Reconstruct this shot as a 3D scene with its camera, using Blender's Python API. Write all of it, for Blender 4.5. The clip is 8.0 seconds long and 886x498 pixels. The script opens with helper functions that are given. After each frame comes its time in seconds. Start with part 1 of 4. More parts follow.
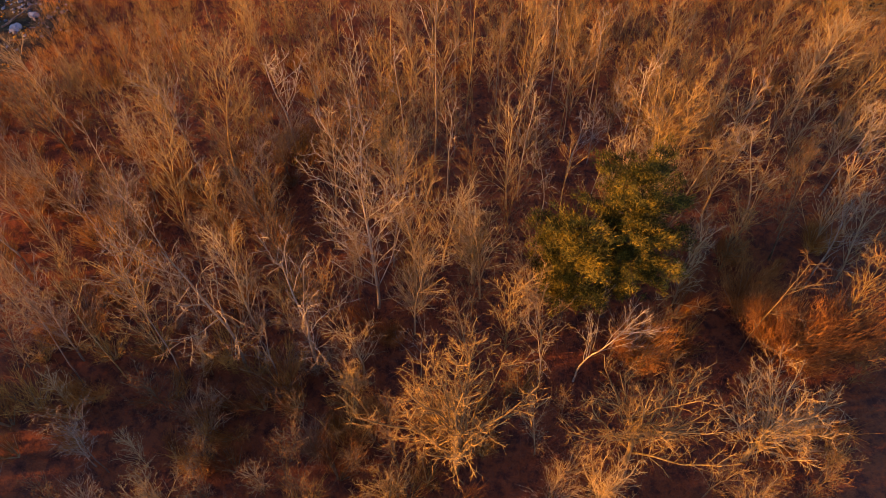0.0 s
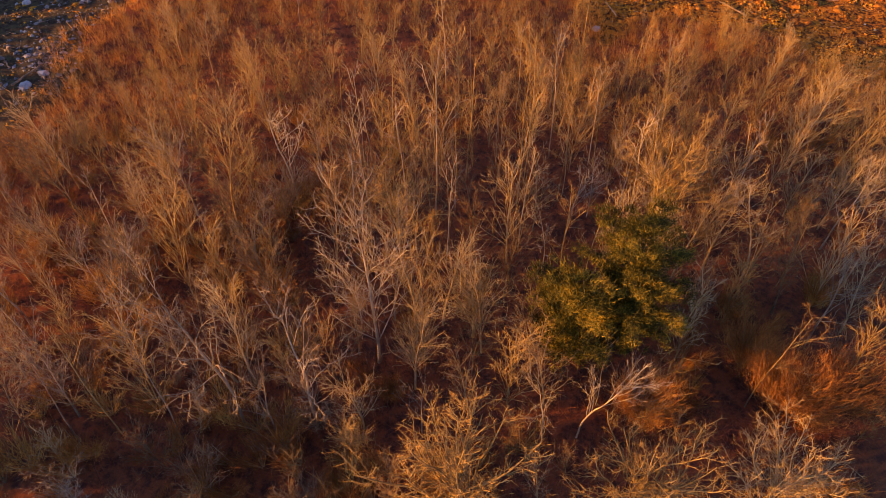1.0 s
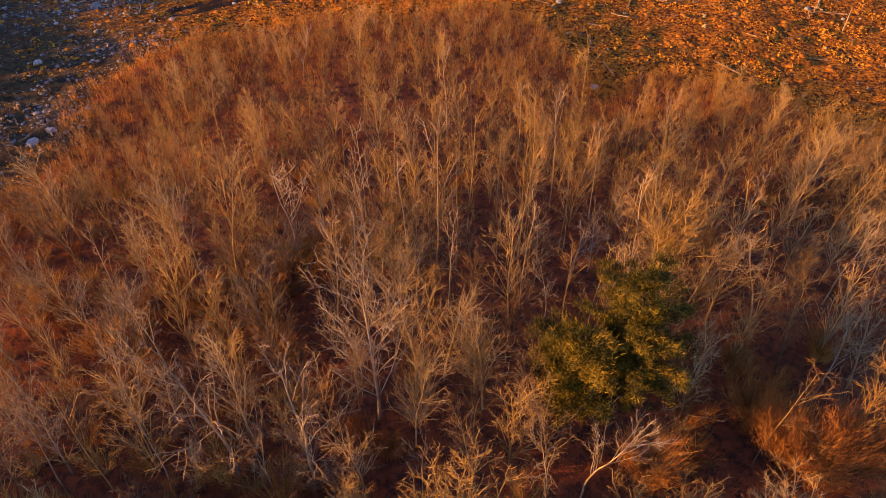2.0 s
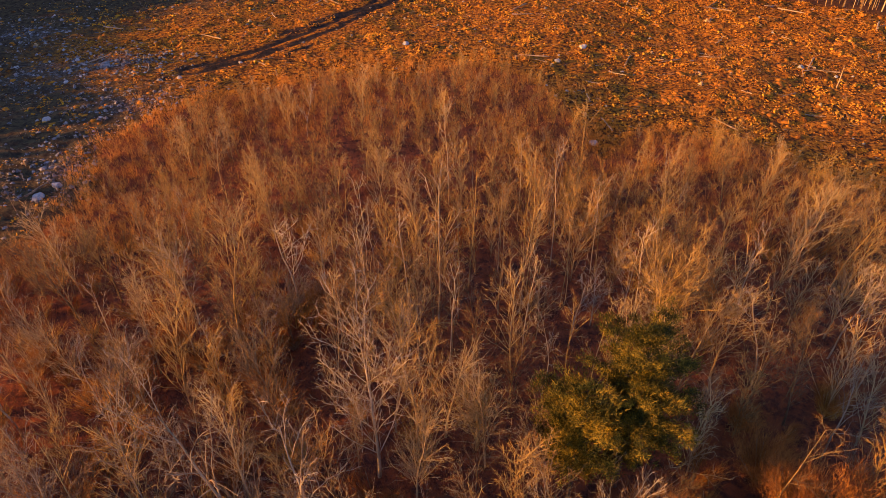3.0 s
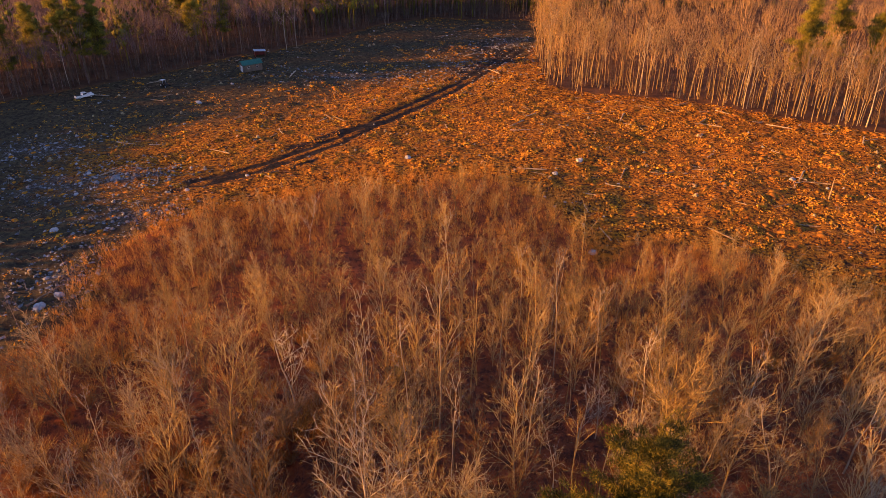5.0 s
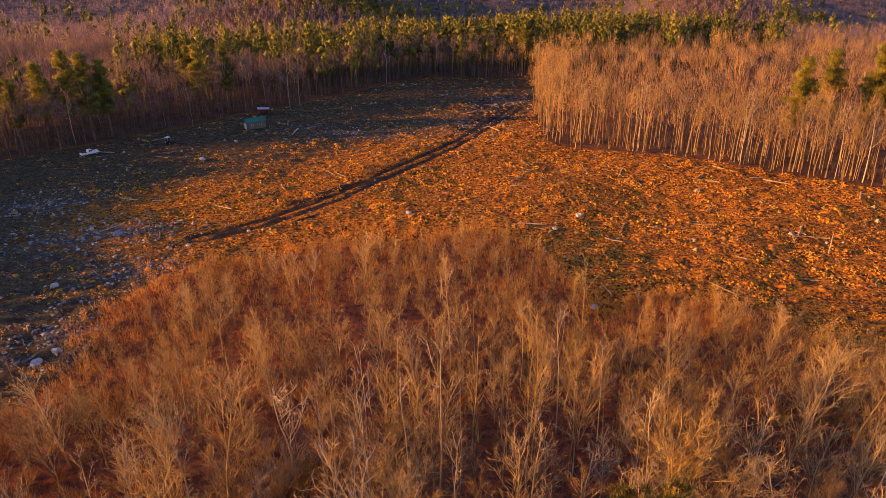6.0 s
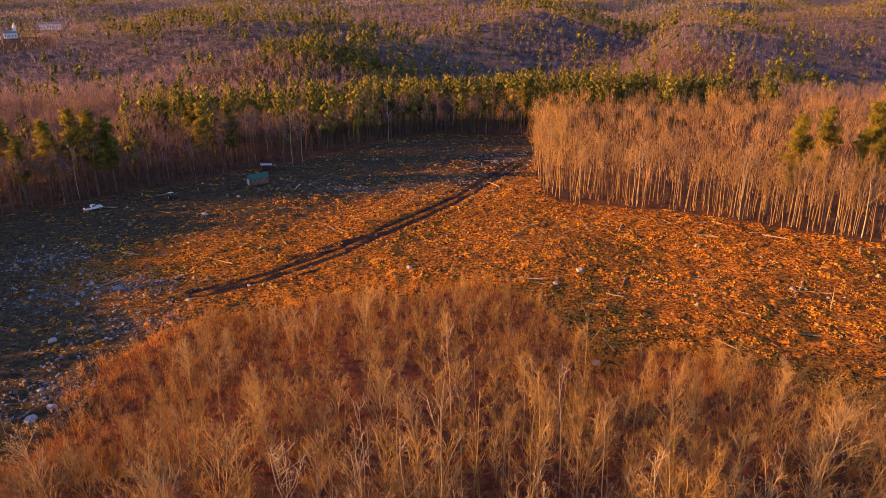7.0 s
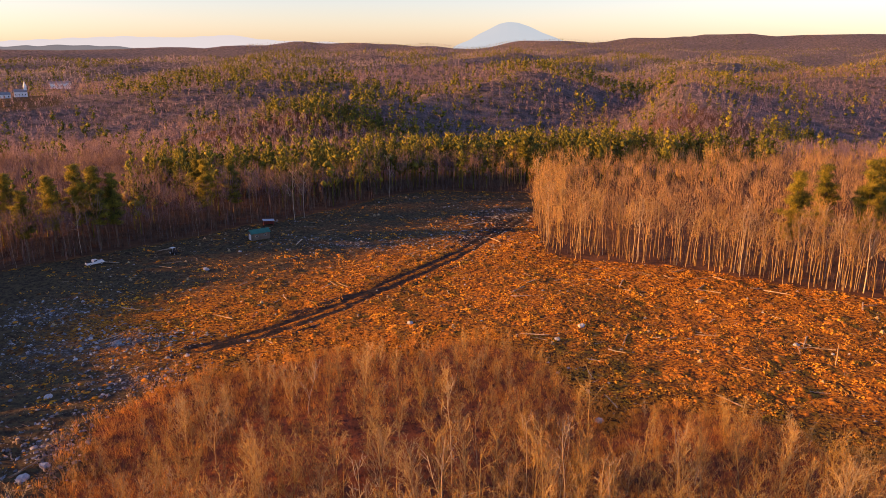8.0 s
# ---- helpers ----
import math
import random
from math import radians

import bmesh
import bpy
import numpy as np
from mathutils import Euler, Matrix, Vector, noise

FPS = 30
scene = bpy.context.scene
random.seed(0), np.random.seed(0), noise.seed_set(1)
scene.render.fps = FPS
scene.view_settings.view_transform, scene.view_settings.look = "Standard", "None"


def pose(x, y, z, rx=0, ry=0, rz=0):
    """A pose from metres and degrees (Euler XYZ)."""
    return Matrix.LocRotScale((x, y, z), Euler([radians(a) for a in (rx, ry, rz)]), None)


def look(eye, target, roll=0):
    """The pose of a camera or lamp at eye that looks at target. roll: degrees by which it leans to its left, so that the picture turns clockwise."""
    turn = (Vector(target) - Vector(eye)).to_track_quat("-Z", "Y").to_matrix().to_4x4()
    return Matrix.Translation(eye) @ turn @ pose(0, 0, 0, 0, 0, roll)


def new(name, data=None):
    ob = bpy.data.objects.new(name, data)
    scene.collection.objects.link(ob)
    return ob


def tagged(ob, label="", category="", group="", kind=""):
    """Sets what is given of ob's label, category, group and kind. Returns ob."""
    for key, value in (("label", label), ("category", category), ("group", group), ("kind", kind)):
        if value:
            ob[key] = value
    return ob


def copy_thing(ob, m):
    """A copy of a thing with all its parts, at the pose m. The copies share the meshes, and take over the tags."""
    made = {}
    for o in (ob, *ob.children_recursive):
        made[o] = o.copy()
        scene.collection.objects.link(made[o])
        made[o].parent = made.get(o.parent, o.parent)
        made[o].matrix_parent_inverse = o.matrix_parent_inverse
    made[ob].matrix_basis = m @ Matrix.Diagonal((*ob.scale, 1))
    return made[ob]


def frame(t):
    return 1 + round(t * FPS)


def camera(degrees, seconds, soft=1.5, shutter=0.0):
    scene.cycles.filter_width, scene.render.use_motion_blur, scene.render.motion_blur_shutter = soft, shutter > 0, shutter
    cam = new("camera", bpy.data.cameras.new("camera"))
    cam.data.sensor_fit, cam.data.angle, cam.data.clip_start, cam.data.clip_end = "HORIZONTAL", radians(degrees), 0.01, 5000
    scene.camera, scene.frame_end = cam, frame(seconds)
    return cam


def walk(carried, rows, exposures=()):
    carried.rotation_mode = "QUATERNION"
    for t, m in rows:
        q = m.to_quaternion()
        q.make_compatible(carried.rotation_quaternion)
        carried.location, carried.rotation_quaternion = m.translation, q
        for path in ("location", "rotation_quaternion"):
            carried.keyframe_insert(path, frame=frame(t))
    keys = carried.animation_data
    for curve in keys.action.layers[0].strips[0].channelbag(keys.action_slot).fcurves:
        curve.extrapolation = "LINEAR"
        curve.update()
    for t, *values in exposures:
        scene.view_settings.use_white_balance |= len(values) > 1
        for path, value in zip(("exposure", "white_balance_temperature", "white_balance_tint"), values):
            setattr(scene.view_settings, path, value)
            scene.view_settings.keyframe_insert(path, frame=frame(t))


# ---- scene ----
cam = camera(64.3, 8.0, 0.5)

# ---- the camera hangs still 65 m over the wood and tilts up ----
TILT = [(0.0, -0.57, -51.48, -0.36), (0.5, -0.51, -49.32, -0.27), (1.0, -0.44, -47.14, -0.22),
        (1.5, -0.37, -44.91, -0.19), (3.0, -0.13, -38.34, 0.0), (3.5, -0.08, -36.09, 0.05),
        (4.0, -0.08, -33.88, 0.05), (4.5, -0.07, -31.69, 0.06), (6.0, 0.0, -25.04, 0.20),
        (6.5, 0.01, -22.81, 0.20), (7.0, 0.04, -20.59, 0.18), (7.5, 0.06, -18.35, 0.15), (8.0, 0.10, -16.10, 0.14)]
walk(cam, [(t, pose(0, 0, 65, 90 + tilt, 0, yaw) @ pose(0, 0, 0, 0, 0, -roll)) for t, yaw, tilt, roll in TILT])

# ---- light: a low evening sun from the left, clear sky ----
SUN_LEFT, SUN_UP = 100.0, 10.2          # degrees left of the view's heading, degrees over the horizon
scene.view_settings.exposure = 1.37
scene.view_settings.use_white_balance = True
scene.view_settings.white_balance_temperature, scene.view_settings.white_balance_tint = 6380, 42
world = bpy.data.worlds.new("evening_sky")
scene.world = world
world.use_nodes = True
wn = world.node_tree.nodes
sky = wn.new("ShaderNodeTexSky")
sky.sky_type = "NISHITA"
sky.sun_disc = False
sky.sun_elevation = radians(SUN_UP)
sky.sun_rotation = radians(-SUN_LEFT)
sky.altitude = 200
sky.air_density, sky.dust_density, sky.ozone_density = 1.0, 0.45, 2.0
world.node_tree.links.new(sky.outputs[0], wn["Background"].inputs[0])
wn["Background"].inputs[1].default_value = 0.094
sun = new("sun", bpy.data.lights.new("sun", "SUN"))
sun.data.energy, sun.data.angle, sun.data.color = 5.0, radians(0.6), (1.0, 0.45, 0.02)
a = radians(SUN_LEFT)
SUN_WAY = Vector((-math.sin(a) * math.cos(radians(SUN_UP)), math.cos(a) * math.cos(radians(SUN_UP)), math.sin(radians(SUN_UP))))
sun.matrix_world = look(SUN_WAY * 300, (0, 0, 0))

# ---- materials ----
def ramp_material(name, colours, scale=3.0, rough=0.85, bump=0.3, fine=40.0, per_object=0.0, island=0.0, spec=0.2, stretch=(1, 1, 1)):
    """Two scales of noise between the given colours, with fine relief; per_object and island shift the choice thing by thing."""
    m = bpy.data.materials.new(name)
    m.use_nodes = True
    n, l = m.node_tree.nodes, m.node_tree.links
    b = n["Principled BSDF"]
    b.inputs["Roughness"].default_value = rough
    b.inputs["Specular IOR Level"].default_value = spec
    tc = n.new("ShaderNodeTexCoord")
    mp = n.new("ShaderNodeMapping")
    mp.inputs["Scale"].default_value = stretch
    l.new(tc.outputs["Object"], mp.inputs[0])
    n1, n2 = n.new("ShaderNodeTexNoise"), n.new("ShaderNodeTexNoise")
    n1.inputs["Scale"].default_value, n2.inputs["Scale"].default_value = scale, fine
    n1.inputs["Detail"].default_value, n2.inputs["Detail"].default_value = 4, 3
    l.new(mp.outputs[0], n1.inputs[0]), l.new(mp.outputs[0], n2.inputs[0])
    mix = n.new("ShaderNodeMath")
    mix.operation = "MULTIPLY_ADD"
    l.new(n2.outputs[0], mix.inputs[0])
    mix.inputs[1].default_value = 0.45
    l.new(n1.outputs[0], mix.inputs[2])
    value = mix.outputs[0]
    sub = n.new("ShaderNodeMath")
    sub.operation, sub.inputs[1].default_value = "SUBTRACT", 0.225
    l.new(value, sub.inputs[0])
    value = sub.outputs[0]
    for amount, node, out in ((per_object, "ShaderNodeObjectInfo", "Random"), (island, "ShaderNodeNewGeometry", "Random Per Island")):
        if amount:
            src, add, off = n.new(node), n.new("ShaderNodeMath"), n.new("ShaderNodeMath")
            add.operation, add.inputs[1].default_value = "MULTIPLY_ADD", amount
            off.operation, off.inputs[1].default_value = "SUBTRACT", amount / 2
            l.new(src.outputs[out], add.inputs[0]), l.new(value, add.inputs[2]), l.new(add.outputs[0], off.inputs[0])
            value = off.outputs[0]
    r = n.new("ShaderNodeValToRGB")
    e = r.color_ramp.elements
    while len(e) < len(colours):
        e.new(0.5)
    for k, c in enumerate(colours):
        e[k].position = 0.25 + 0.5 * k / max(1, len(colours) - 1)
        e[k].color = (*c, 1)
    l.new(value, r.inputs[0]), l.new(r.outputs[0], b.inputs["Base Color"])
    if bump:
        bp = n.new("ShaderNodeBump")
        bp.inputs["Strength"].default_value = bump
        bp.inputs["Distance"].default_value = 0.05
        l.new(n2.outputs[0], bp.inputs["Height"]), l.new(bp.outputs[0], b.inputs["Normal"])
    return m


BARK = ramp_material("grey_brown_bark", [(0.15, 0.108, 0.064), (0.31, 0.226, 0.128), (0.50, 0.39, 0.21)], 1.2, 0.9, 0.6, 14, 0.6, stretch=(1, 1, 0.3))
# gold: lichen, and on the right edge's trunks sunlight put into the colour
BARK_GOLD = ramp_material("sunlit_lichen_gold_bark", [(0.17, 0.115, 0.050), (0.35, 0.245, 0.10), (0.50, 0.37, 0.16)], 1.2, 0.9, 0.5, 14, 0.3, stretch=(1, 1, 0.3))
# dark: the shade on trunks and brush is put into this bark
BARK_SHADE = ramp_material("shade_dark_bark", [(0.07, 0.05, 0.04), (0.15, 0.11, 0.085), (0.26, 0.20, 0.15)], 1.2, 0.9, 0.6, 14, 0.6, stretch=(1, 1, 0.3))
BARK_PALE = ramp_material("pale_bark", [(0.18, 0.14, 0.10), (0.36, 0.29, 0.215), (0.52, 0.45, 0.36)], 1.2, 0.85, 0.5, 12, 0.4, stretch=(1, 1, 0.4))
BARK_PINE = ramp_material("pine_bark", [(0.07, 0.045, 0.03), (0.15, 0.10, 0.07), (0.24, 0.17, 0.12)], 1.5, 0.95, 0.7, 14, stretch=(1, 1, 0.3))
TWIG_TAN = ramp_material("tan_twigs", [(0.24, 0.132, 0.030), (0.48, 0.268, 0.062), (0.65, 0.405, 0.105)], 0.5, 0.8, 0, 8, 0.5, 0.3)
# orange edge saplings, raised over tan_twigs: sunlight is put into the colour
TWIG_EDGE = ramp_material("orange_tan_saplings", [(0.30, 0.135, 0.028), (0.56, 0.26, 0.050), (0.72, 0.39, 0.085)], 0.5, 0.8, 0, 8, 0.5, 0.3)
TWIG_RED = ramp_material("russet_twigs", [(0.20, 0.075, 0.022), (0.36, 0.155, 0.036), (0.48, 0.24, 0.055)], 0.5, 0.8, 0, 8, 0.5, 0.3)
TWIG_GREY = ramp_material("grey_twigs", [(0.20, 0.13, 0.085), (0.33, 0.23, 0.14), (0.46, 0.34, 0.21)], 0.5, 0.8, 0, 8, 0.5, 0.3)
ORANGE = ramp_material("orange_bush_leaves", [(0.24, 0.10, 0.032), (0.42, 0.19, 0.05), (0.55, 0.28, 0.075)], 0.6, 0.8, 0, 6, 0.3, 0.4)
# the ramp's gold end paints in sunlit highlights on the needles
NEEDLES = ramp_material("pine_needles", [(0.018, 0.025, 0.005), (0.078, 0.076, 0.010), (0.36, 0.27, 0.025)], 0.5, 0.6, 0, 5, 0.2, 0.4)
BRUSH = ramp_material("understorey_brush", [(0.11, 0.048, 0.032), (0.21, 0.085, 0.048), (0.32, 0.14, 0.07)], 0.15, 0.9, 0, 3, 0, 0.5)
TUFT = ramp_material("orange_regrowth", [(0.24, 0.088, 0.011), (0.54, 0.235, 0.015), (0.70, 0.375, 0.022)], 0.12, 0.9, 0, 2, 0, 0.6)
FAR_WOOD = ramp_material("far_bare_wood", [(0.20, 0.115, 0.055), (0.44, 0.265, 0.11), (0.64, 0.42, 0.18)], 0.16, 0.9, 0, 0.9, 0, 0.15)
# haze over the farthest woods is put into these greyed mauve colours
HAZE_WOOD_FAR = ramp_material("hazed_distant_wood", [(0.17, 0.140, 0.155), (0.285, 0.235, 0.25), (0.40, 0.33, 0.335)], 0.01, 0.9, 0, 0.1, 0, 0.4)
HUMMOCK = ramp_material("leafy_hummocks", [(0.06, 0.027, 0.010), (0.26, 0.098, 0.013), (0.50, 0.212, 0.016), (0.40, 0.152, 0.015)], 1.1, 0.95, 1.0, 7, 0, 0.5)
# lighter copy of the needles: sunlight on the edge pines is put into it
SUN_PINE = ramp_material("sunlit_pine_needles", [(0.035, 0.045, 0.010), (0.15, 0.148, 0.018), (0.38, 0.315, 0.033)], 0.35, 0.7, 0, 4, 0.2, 0.35)
FAR_PINE = ramp_material("far_pine_wood", [(0.045, 0.055, 0.012), (0.13, 0.130, 0.018), (0.27, 0.235, 0.027)], 0.06, 0.8, 0.4, 1.2, 0, 0.22)
# shaded copy of the bare-wood colours: the left woods' shade is painted in
SHADED_TWIGS = ramp_material("shaded_bare_twigs", [(0.08, 0.056, 0.060), (0.16, 0.112, 0.115), (0.27, 0.19, 0.185)], 0.13, 0.9, 0, 0.6, 0, 0.15)
# hillside woods: haze put in as a purple-grey tint
HAZE_WOOD_MID = ramp_material("hazed_hillside_wood", [(0.122, 0.089, 0.110), (0.235, 0.170, 0.200), (0.365, 0.27, 0.30)], 0.13, 0.9, 0, 0.6, 0, 0.15)
STONE = ramp_material("grey_stone", [(0.115, 0.12, 0.135), (0.24, 0.25, 0.275), (0.42, 0.435, 0.465)], 1.5, 0.9, 0.5, 12, 0.5, 0.4)
LOGWOOD = ramp_material("weathered_log", [(0.18, 0.13, 0.09), (0.36, 0.27, 0.19), (0.55, 0.44, 0.33)], 1.5, 0.85, 0.5, 14, 0.5, stretch=(1, 1, 1))


def ground_material():
    m = bpy.data.materials.new("ground_cover")
    m.use_nodes = True
    n, l = m.node_tree.nodes, m.node_tree.links
    b = n["Principled BSDF"]
    b.inputs["Roughness"].default_value = 0.95
    b.inputs["Specular IOR Level"].default_value = 0.1
    tc = n.new("ShaderNodeTexCoord")

    def patch(scale, colours, detail=6, lo=0.3, hi=0.7):
        t, r = n.new("ShaderNodeTexNoise"), n.new("ShaderNodeValToRGB")
        t.inputs["Scale"].default_value, t.inputs["Detail"].default_value, t.inputs["Roughness"].default_value = scale, detail, 0.7
        l.new(tc.outputs["Object"], t.inputs[0]), l.new(t.outputs[0], r.inputs[0])
        e = r.color_ramp.elements
        while len(e) < len(colours):
            e.new(0.5)
        for k, c in enumerate(colours):
            e[k].position, e[k].color = lo + (hi - lo) * k / (len(colours) - 1), (*c, 1)
        return r.outputs[0], t.outputs[0]

    litter, h1 = patch(0.7, [(0.050, 0.027, 0.024), (0.14, 0.055, 0.038), (0.31, 0.102, 0.043), (0.20, 0.079, 0.052)], 10)
    # distant: haze is put into the ground's greyer, bluer colours
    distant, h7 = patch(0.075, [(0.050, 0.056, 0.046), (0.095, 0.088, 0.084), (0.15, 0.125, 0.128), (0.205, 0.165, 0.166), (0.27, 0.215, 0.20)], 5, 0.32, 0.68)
    wooded, h6 = patch(0.2, [(0.055, 0.030, 0.021), (0.11, 0.056, 0.034), (0.17, 0.085, 0.046)])
    clear, h2 = patch(1.3, [(0.025, 0.014, 0.010), (0.08, 0.032, 0.013), (0.34, 0.130, 0.013), (0.52, 0.224, 0.017), (0.19, 0.072, 0.015)], 10, 0.365, 0.68)
    mud, h5 = patch(0.8, [(0.012, 0.011, 0.011), (0.026, 0.022, 0.021), (0.055, 0.045, 0.04)])
    rubble, h3 = patch(1.6, [(0.035, 0.028, 0.024), (0.07, 0.06, 0.055), (0.22, 0.21, 0.21), (0.42, 0.41, 0.40)], 10, 0.38, 0.72)
    # grass: darkened, with the shade over the left strip put into its colours
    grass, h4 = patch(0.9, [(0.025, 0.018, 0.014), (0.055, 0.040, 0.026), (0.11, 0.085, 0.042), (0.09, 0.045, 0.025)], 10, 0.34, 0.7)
    wobble = n.new("ShaderNodeTexNoise")
    wobble.inputs["Scale"].default_value, wobble.inputs["Detail"].default_value, wobble.inputs["Roughness"].default_value = 0.3, 8, 0.7
    l.new(tc.outputs["Object"], wobble.inputs[0])
    colour = litter
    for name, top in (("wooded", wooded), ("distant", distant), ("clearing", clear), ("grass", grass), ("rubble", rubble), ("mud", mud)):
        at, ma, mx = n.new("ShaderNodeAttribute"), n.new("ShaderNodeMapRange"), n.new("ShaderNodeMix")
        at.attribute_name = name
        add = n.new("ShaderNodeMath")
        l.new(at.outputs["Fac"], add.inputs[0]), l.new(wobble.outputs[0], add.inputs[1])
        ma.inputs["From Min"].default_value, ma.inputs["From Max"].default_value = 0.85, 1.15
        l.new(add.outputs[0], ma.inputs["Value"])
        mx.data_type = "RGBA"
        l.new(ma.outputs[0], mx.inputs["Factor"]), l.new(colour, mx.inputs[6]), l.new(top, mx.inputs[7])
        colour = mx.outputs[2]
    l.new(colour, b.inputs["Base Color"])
    bp = n.new("ShaderNodeBump")
    bp.inputs["Strength"].default_value, bp.inputs["Distance"].default_value = 0.8, 0.5
    l.new(h2, bp.inputs["Height"])
    at, bp2, mul = n.new("ShaderNodeAttribute"), n.new("ShaderNodeBump"), n.new("ShaderNodeMath")
    at.attribute_name = "distant"
    mul.operation = "MULTIPLY"
    l.new(at.outputs["Fac"], mul.inputs[0]), l.new(h7, mul.inputs[1])
    bp2.inputs["Strength"].default_value, bp2.inputs["Distance"].default_value = 1.0, 14.0
    l.new(mul.outputs[0], bp2.inputs["Height"]), l.new(bp.outputs[0], bp2.inputs["Normal"]), l.new(bp2.outputs[0], b.inputs["Normal"])
    return m


GROUND = ground_material()


# ---- mesh helpers ----
def mesh_of(name, v, f, mats, smooth=False, index=None):
    """A mesh from arrays of corners and triangles."""
    me = bpy.data.meshes.new(name)
    v, f = np.asarray(v, np.float32), np.asarray(f, np.int32)
    me.vertices.add(len(v))
    me.vertices.foreach_set("co", v.ravel())
    me.loops.add(f.size)
    me.loops.foreach_set("vertex_index", f.ravel())
    me.polygons.add(len(f))
    me.polygons.foreach_set("loop_start", np.arange(len(f), dtype=np.int32) * 3)
    me.polygons.foreach_set("use_smooth", np.full(len(f), smooth))
    for m in mats:
        me.materials.append(m)
    if index is not None:
        me.polygons.foreach_set("material_index", np.asarray(index, np.int32))
    me.update(calc_edges=True)
    return me


def joined(pieces):
    vs, fs, k = [], [], 0
    for v, f in pieces:
        vs.append(v), fs.append(f + k)
        k += len(v)
    return np.concatenate(vs), np.concatenate(fs)


def across(d):
    ref = np.where(np.abs(d[:, 2:3]) > 0.9, np.array([[1.0, 0, 0]]), np.array([[0, 0, 1.0]]))
    u = np.cross(d, ref)
    u /= np.linalg.norm(u, axis=1, keepdims=True) + 1e-9
    return u, np.cross(d, u)


def frusta(p0, p1, r0, r1, k=4):
    """Tapered tubes from p0 to p1."""
    p0, p1, r0, r1 = (np.asarray(q, float) for q in (p0, p1, r0, r1))
    n = len(p0)
    d = p1 - p0
    d /= np.linalg.norm(d, axis=1, keepdims=True) + 1e-9
    u, w = across(d)
    ang = np.arange(k) * 2 * math.pi / k
    ring = u[:, None] * np.cos(ang)[None, :, None] + w[:, None] * np.sin(ang)[None, :, None]
    v = np.concatenate([p0[:, None] + ring * r0[:, None, None], p1[:, None] + ring * r1[:, None, None]], 1).reshape(-1, 3)
    i = np.arange(k)
    j = (i + 1) % k
    one = np.concatenate([np.stack([i, j, j + k], 1), np.stack([i, j + k, i + k], 1)])
    f = (one[None] + (np.arange(n) * 2 * k)[:, None, None]).reshape(-1, 3)
    return v, f


def spikes(p0, p1, r):
    """Three-sided tapering twigs."""
    p0, p1, r = (np.asarray(q, float) for q in (p0, p1, r))
    n = len(p0)
    d = p1 - p0
    d /= np.linalg.norm(d, axis=1, keepdims=True) + 1e-9
    u, w = across(d)
    ang = np.arange(3) * 2 * math.pi / 3
    ring = u[:, None] * np.cos(ang)[None, :, None] + w[:, None] * np.sin(ang)[None, :, None]
    v = np.concatenate([p0[:, None] + ring * r[:, None, None], p1[:, None]], 1).reshape(-1, 3)
    one = np.array([[0, 1, 3], [1, 2, 3], [2, 0, 3]])
    return v, (one[None] + (np.arange(n) * 4)[:, None, None]).reshape(-1, 3)


def part(name, me, parent, label=""):
    ob = new(name, me)
    ob.parent = parent
    return tagged(ob, label)


def place(x, y, z=0.0, turn=0.0, size=1.0, lean=0.0, stretch=1.0):
    return pose(x, y, z, lean, 0, turn) @ Matrix.Diagonal((size, size, size * stretch, 1))


def put_copy(ob, m):
    """A copy at m, whose scale is kept."""
    c = copy_thing(ob, m)
    c.matrix_basis = m
    return c


def inside(poly, x, y):
    x, y = np.asarray(x, float), np.asarray(y, float)
    hit = np.zeros(x.shape, bool)
    for (ax, ay), (bx, by) in zip(poly, poly[1:] + poly[:1]):
        if ay != by:
            hit ^= ((ay > y) != (by > y)) & (x < (bx - ax) * (y - ay) / (by - ay) + ax)
    return hit


def distance(line, x, y):
    x, y = np.asarray(x, float), np.asarray(y, float)
    best = np.full(x.shape, 1e9)
    for (ax, ay), (bx, by) in zip(line, line[1:]):
        dx, dy = bx - ax, by - ay
        s = np.clip(((x - ax) * dx + (y - ay) * dy) / (dx * dx + dy * dy), 0, 1)
        best = np.minimum(best, np.hypot(x - ax - s * dx, y - ay - s * dy))
    return best


def waves(x, y, size, seed, n=14):
    """Soft rolling noise of about -1 to 1 with features of that size."""
    g = np.random.default_rng(seed)
    out = 0
    for _ in range(n):
        th, ph, s = g.uniform(0, 6.283), g.uniform(0, 6.283), size * g.uniform(0.6, 1.7)
        out = out + np.sin((x * math.cos(th) + y * math.sin(th)) * 6.283 / s + ph)
    return out / math.sqrt(n)


# ---- the plan ----
LEFT_EDGE = [(-190, 120), (-183, 164), (-133, 201), (-118, 214), (-96, 238), (-66, 262), (-31, 302), (-7, 326), (44, 316)]
RIGHT_EDGE = [(44, 316), (34, 262), (33, 219), (48, 212), (71, 204), (87, 193), (101, 185), (117, 176), (150, 160)]
WOOD_EDGE = [(-120, 62), (-64, 82), (-57, 96), (-62, 112), (-57, 120), (-49, 130), (-36, 136), (-27, 142), (-18, 144), (-7, 141), (2, 147),
             (9, 147), (17, 142), (23, 130), (27, 118), (29, 108), (36, 117), (48, 115), (60, 110), (63, 102), (72, 98), (150, 85)]
CLEARING = LEFT_EDGE + RIGHT_EDGE[1:] + WOOD_EDGE[::-1]
NEAR_WOOD = WOOD_EDGE + [(150, -40), (-120, -40)]
RUTS = [(-56, 145), (-41, 156), (-27, 171), (-14, 192), (1, 213), (8, 226), (18, 246), (28, 265)]
SIDE_TRACK = [(-38, 166), (-27, 178), (-16, 186), (-6, 200)]
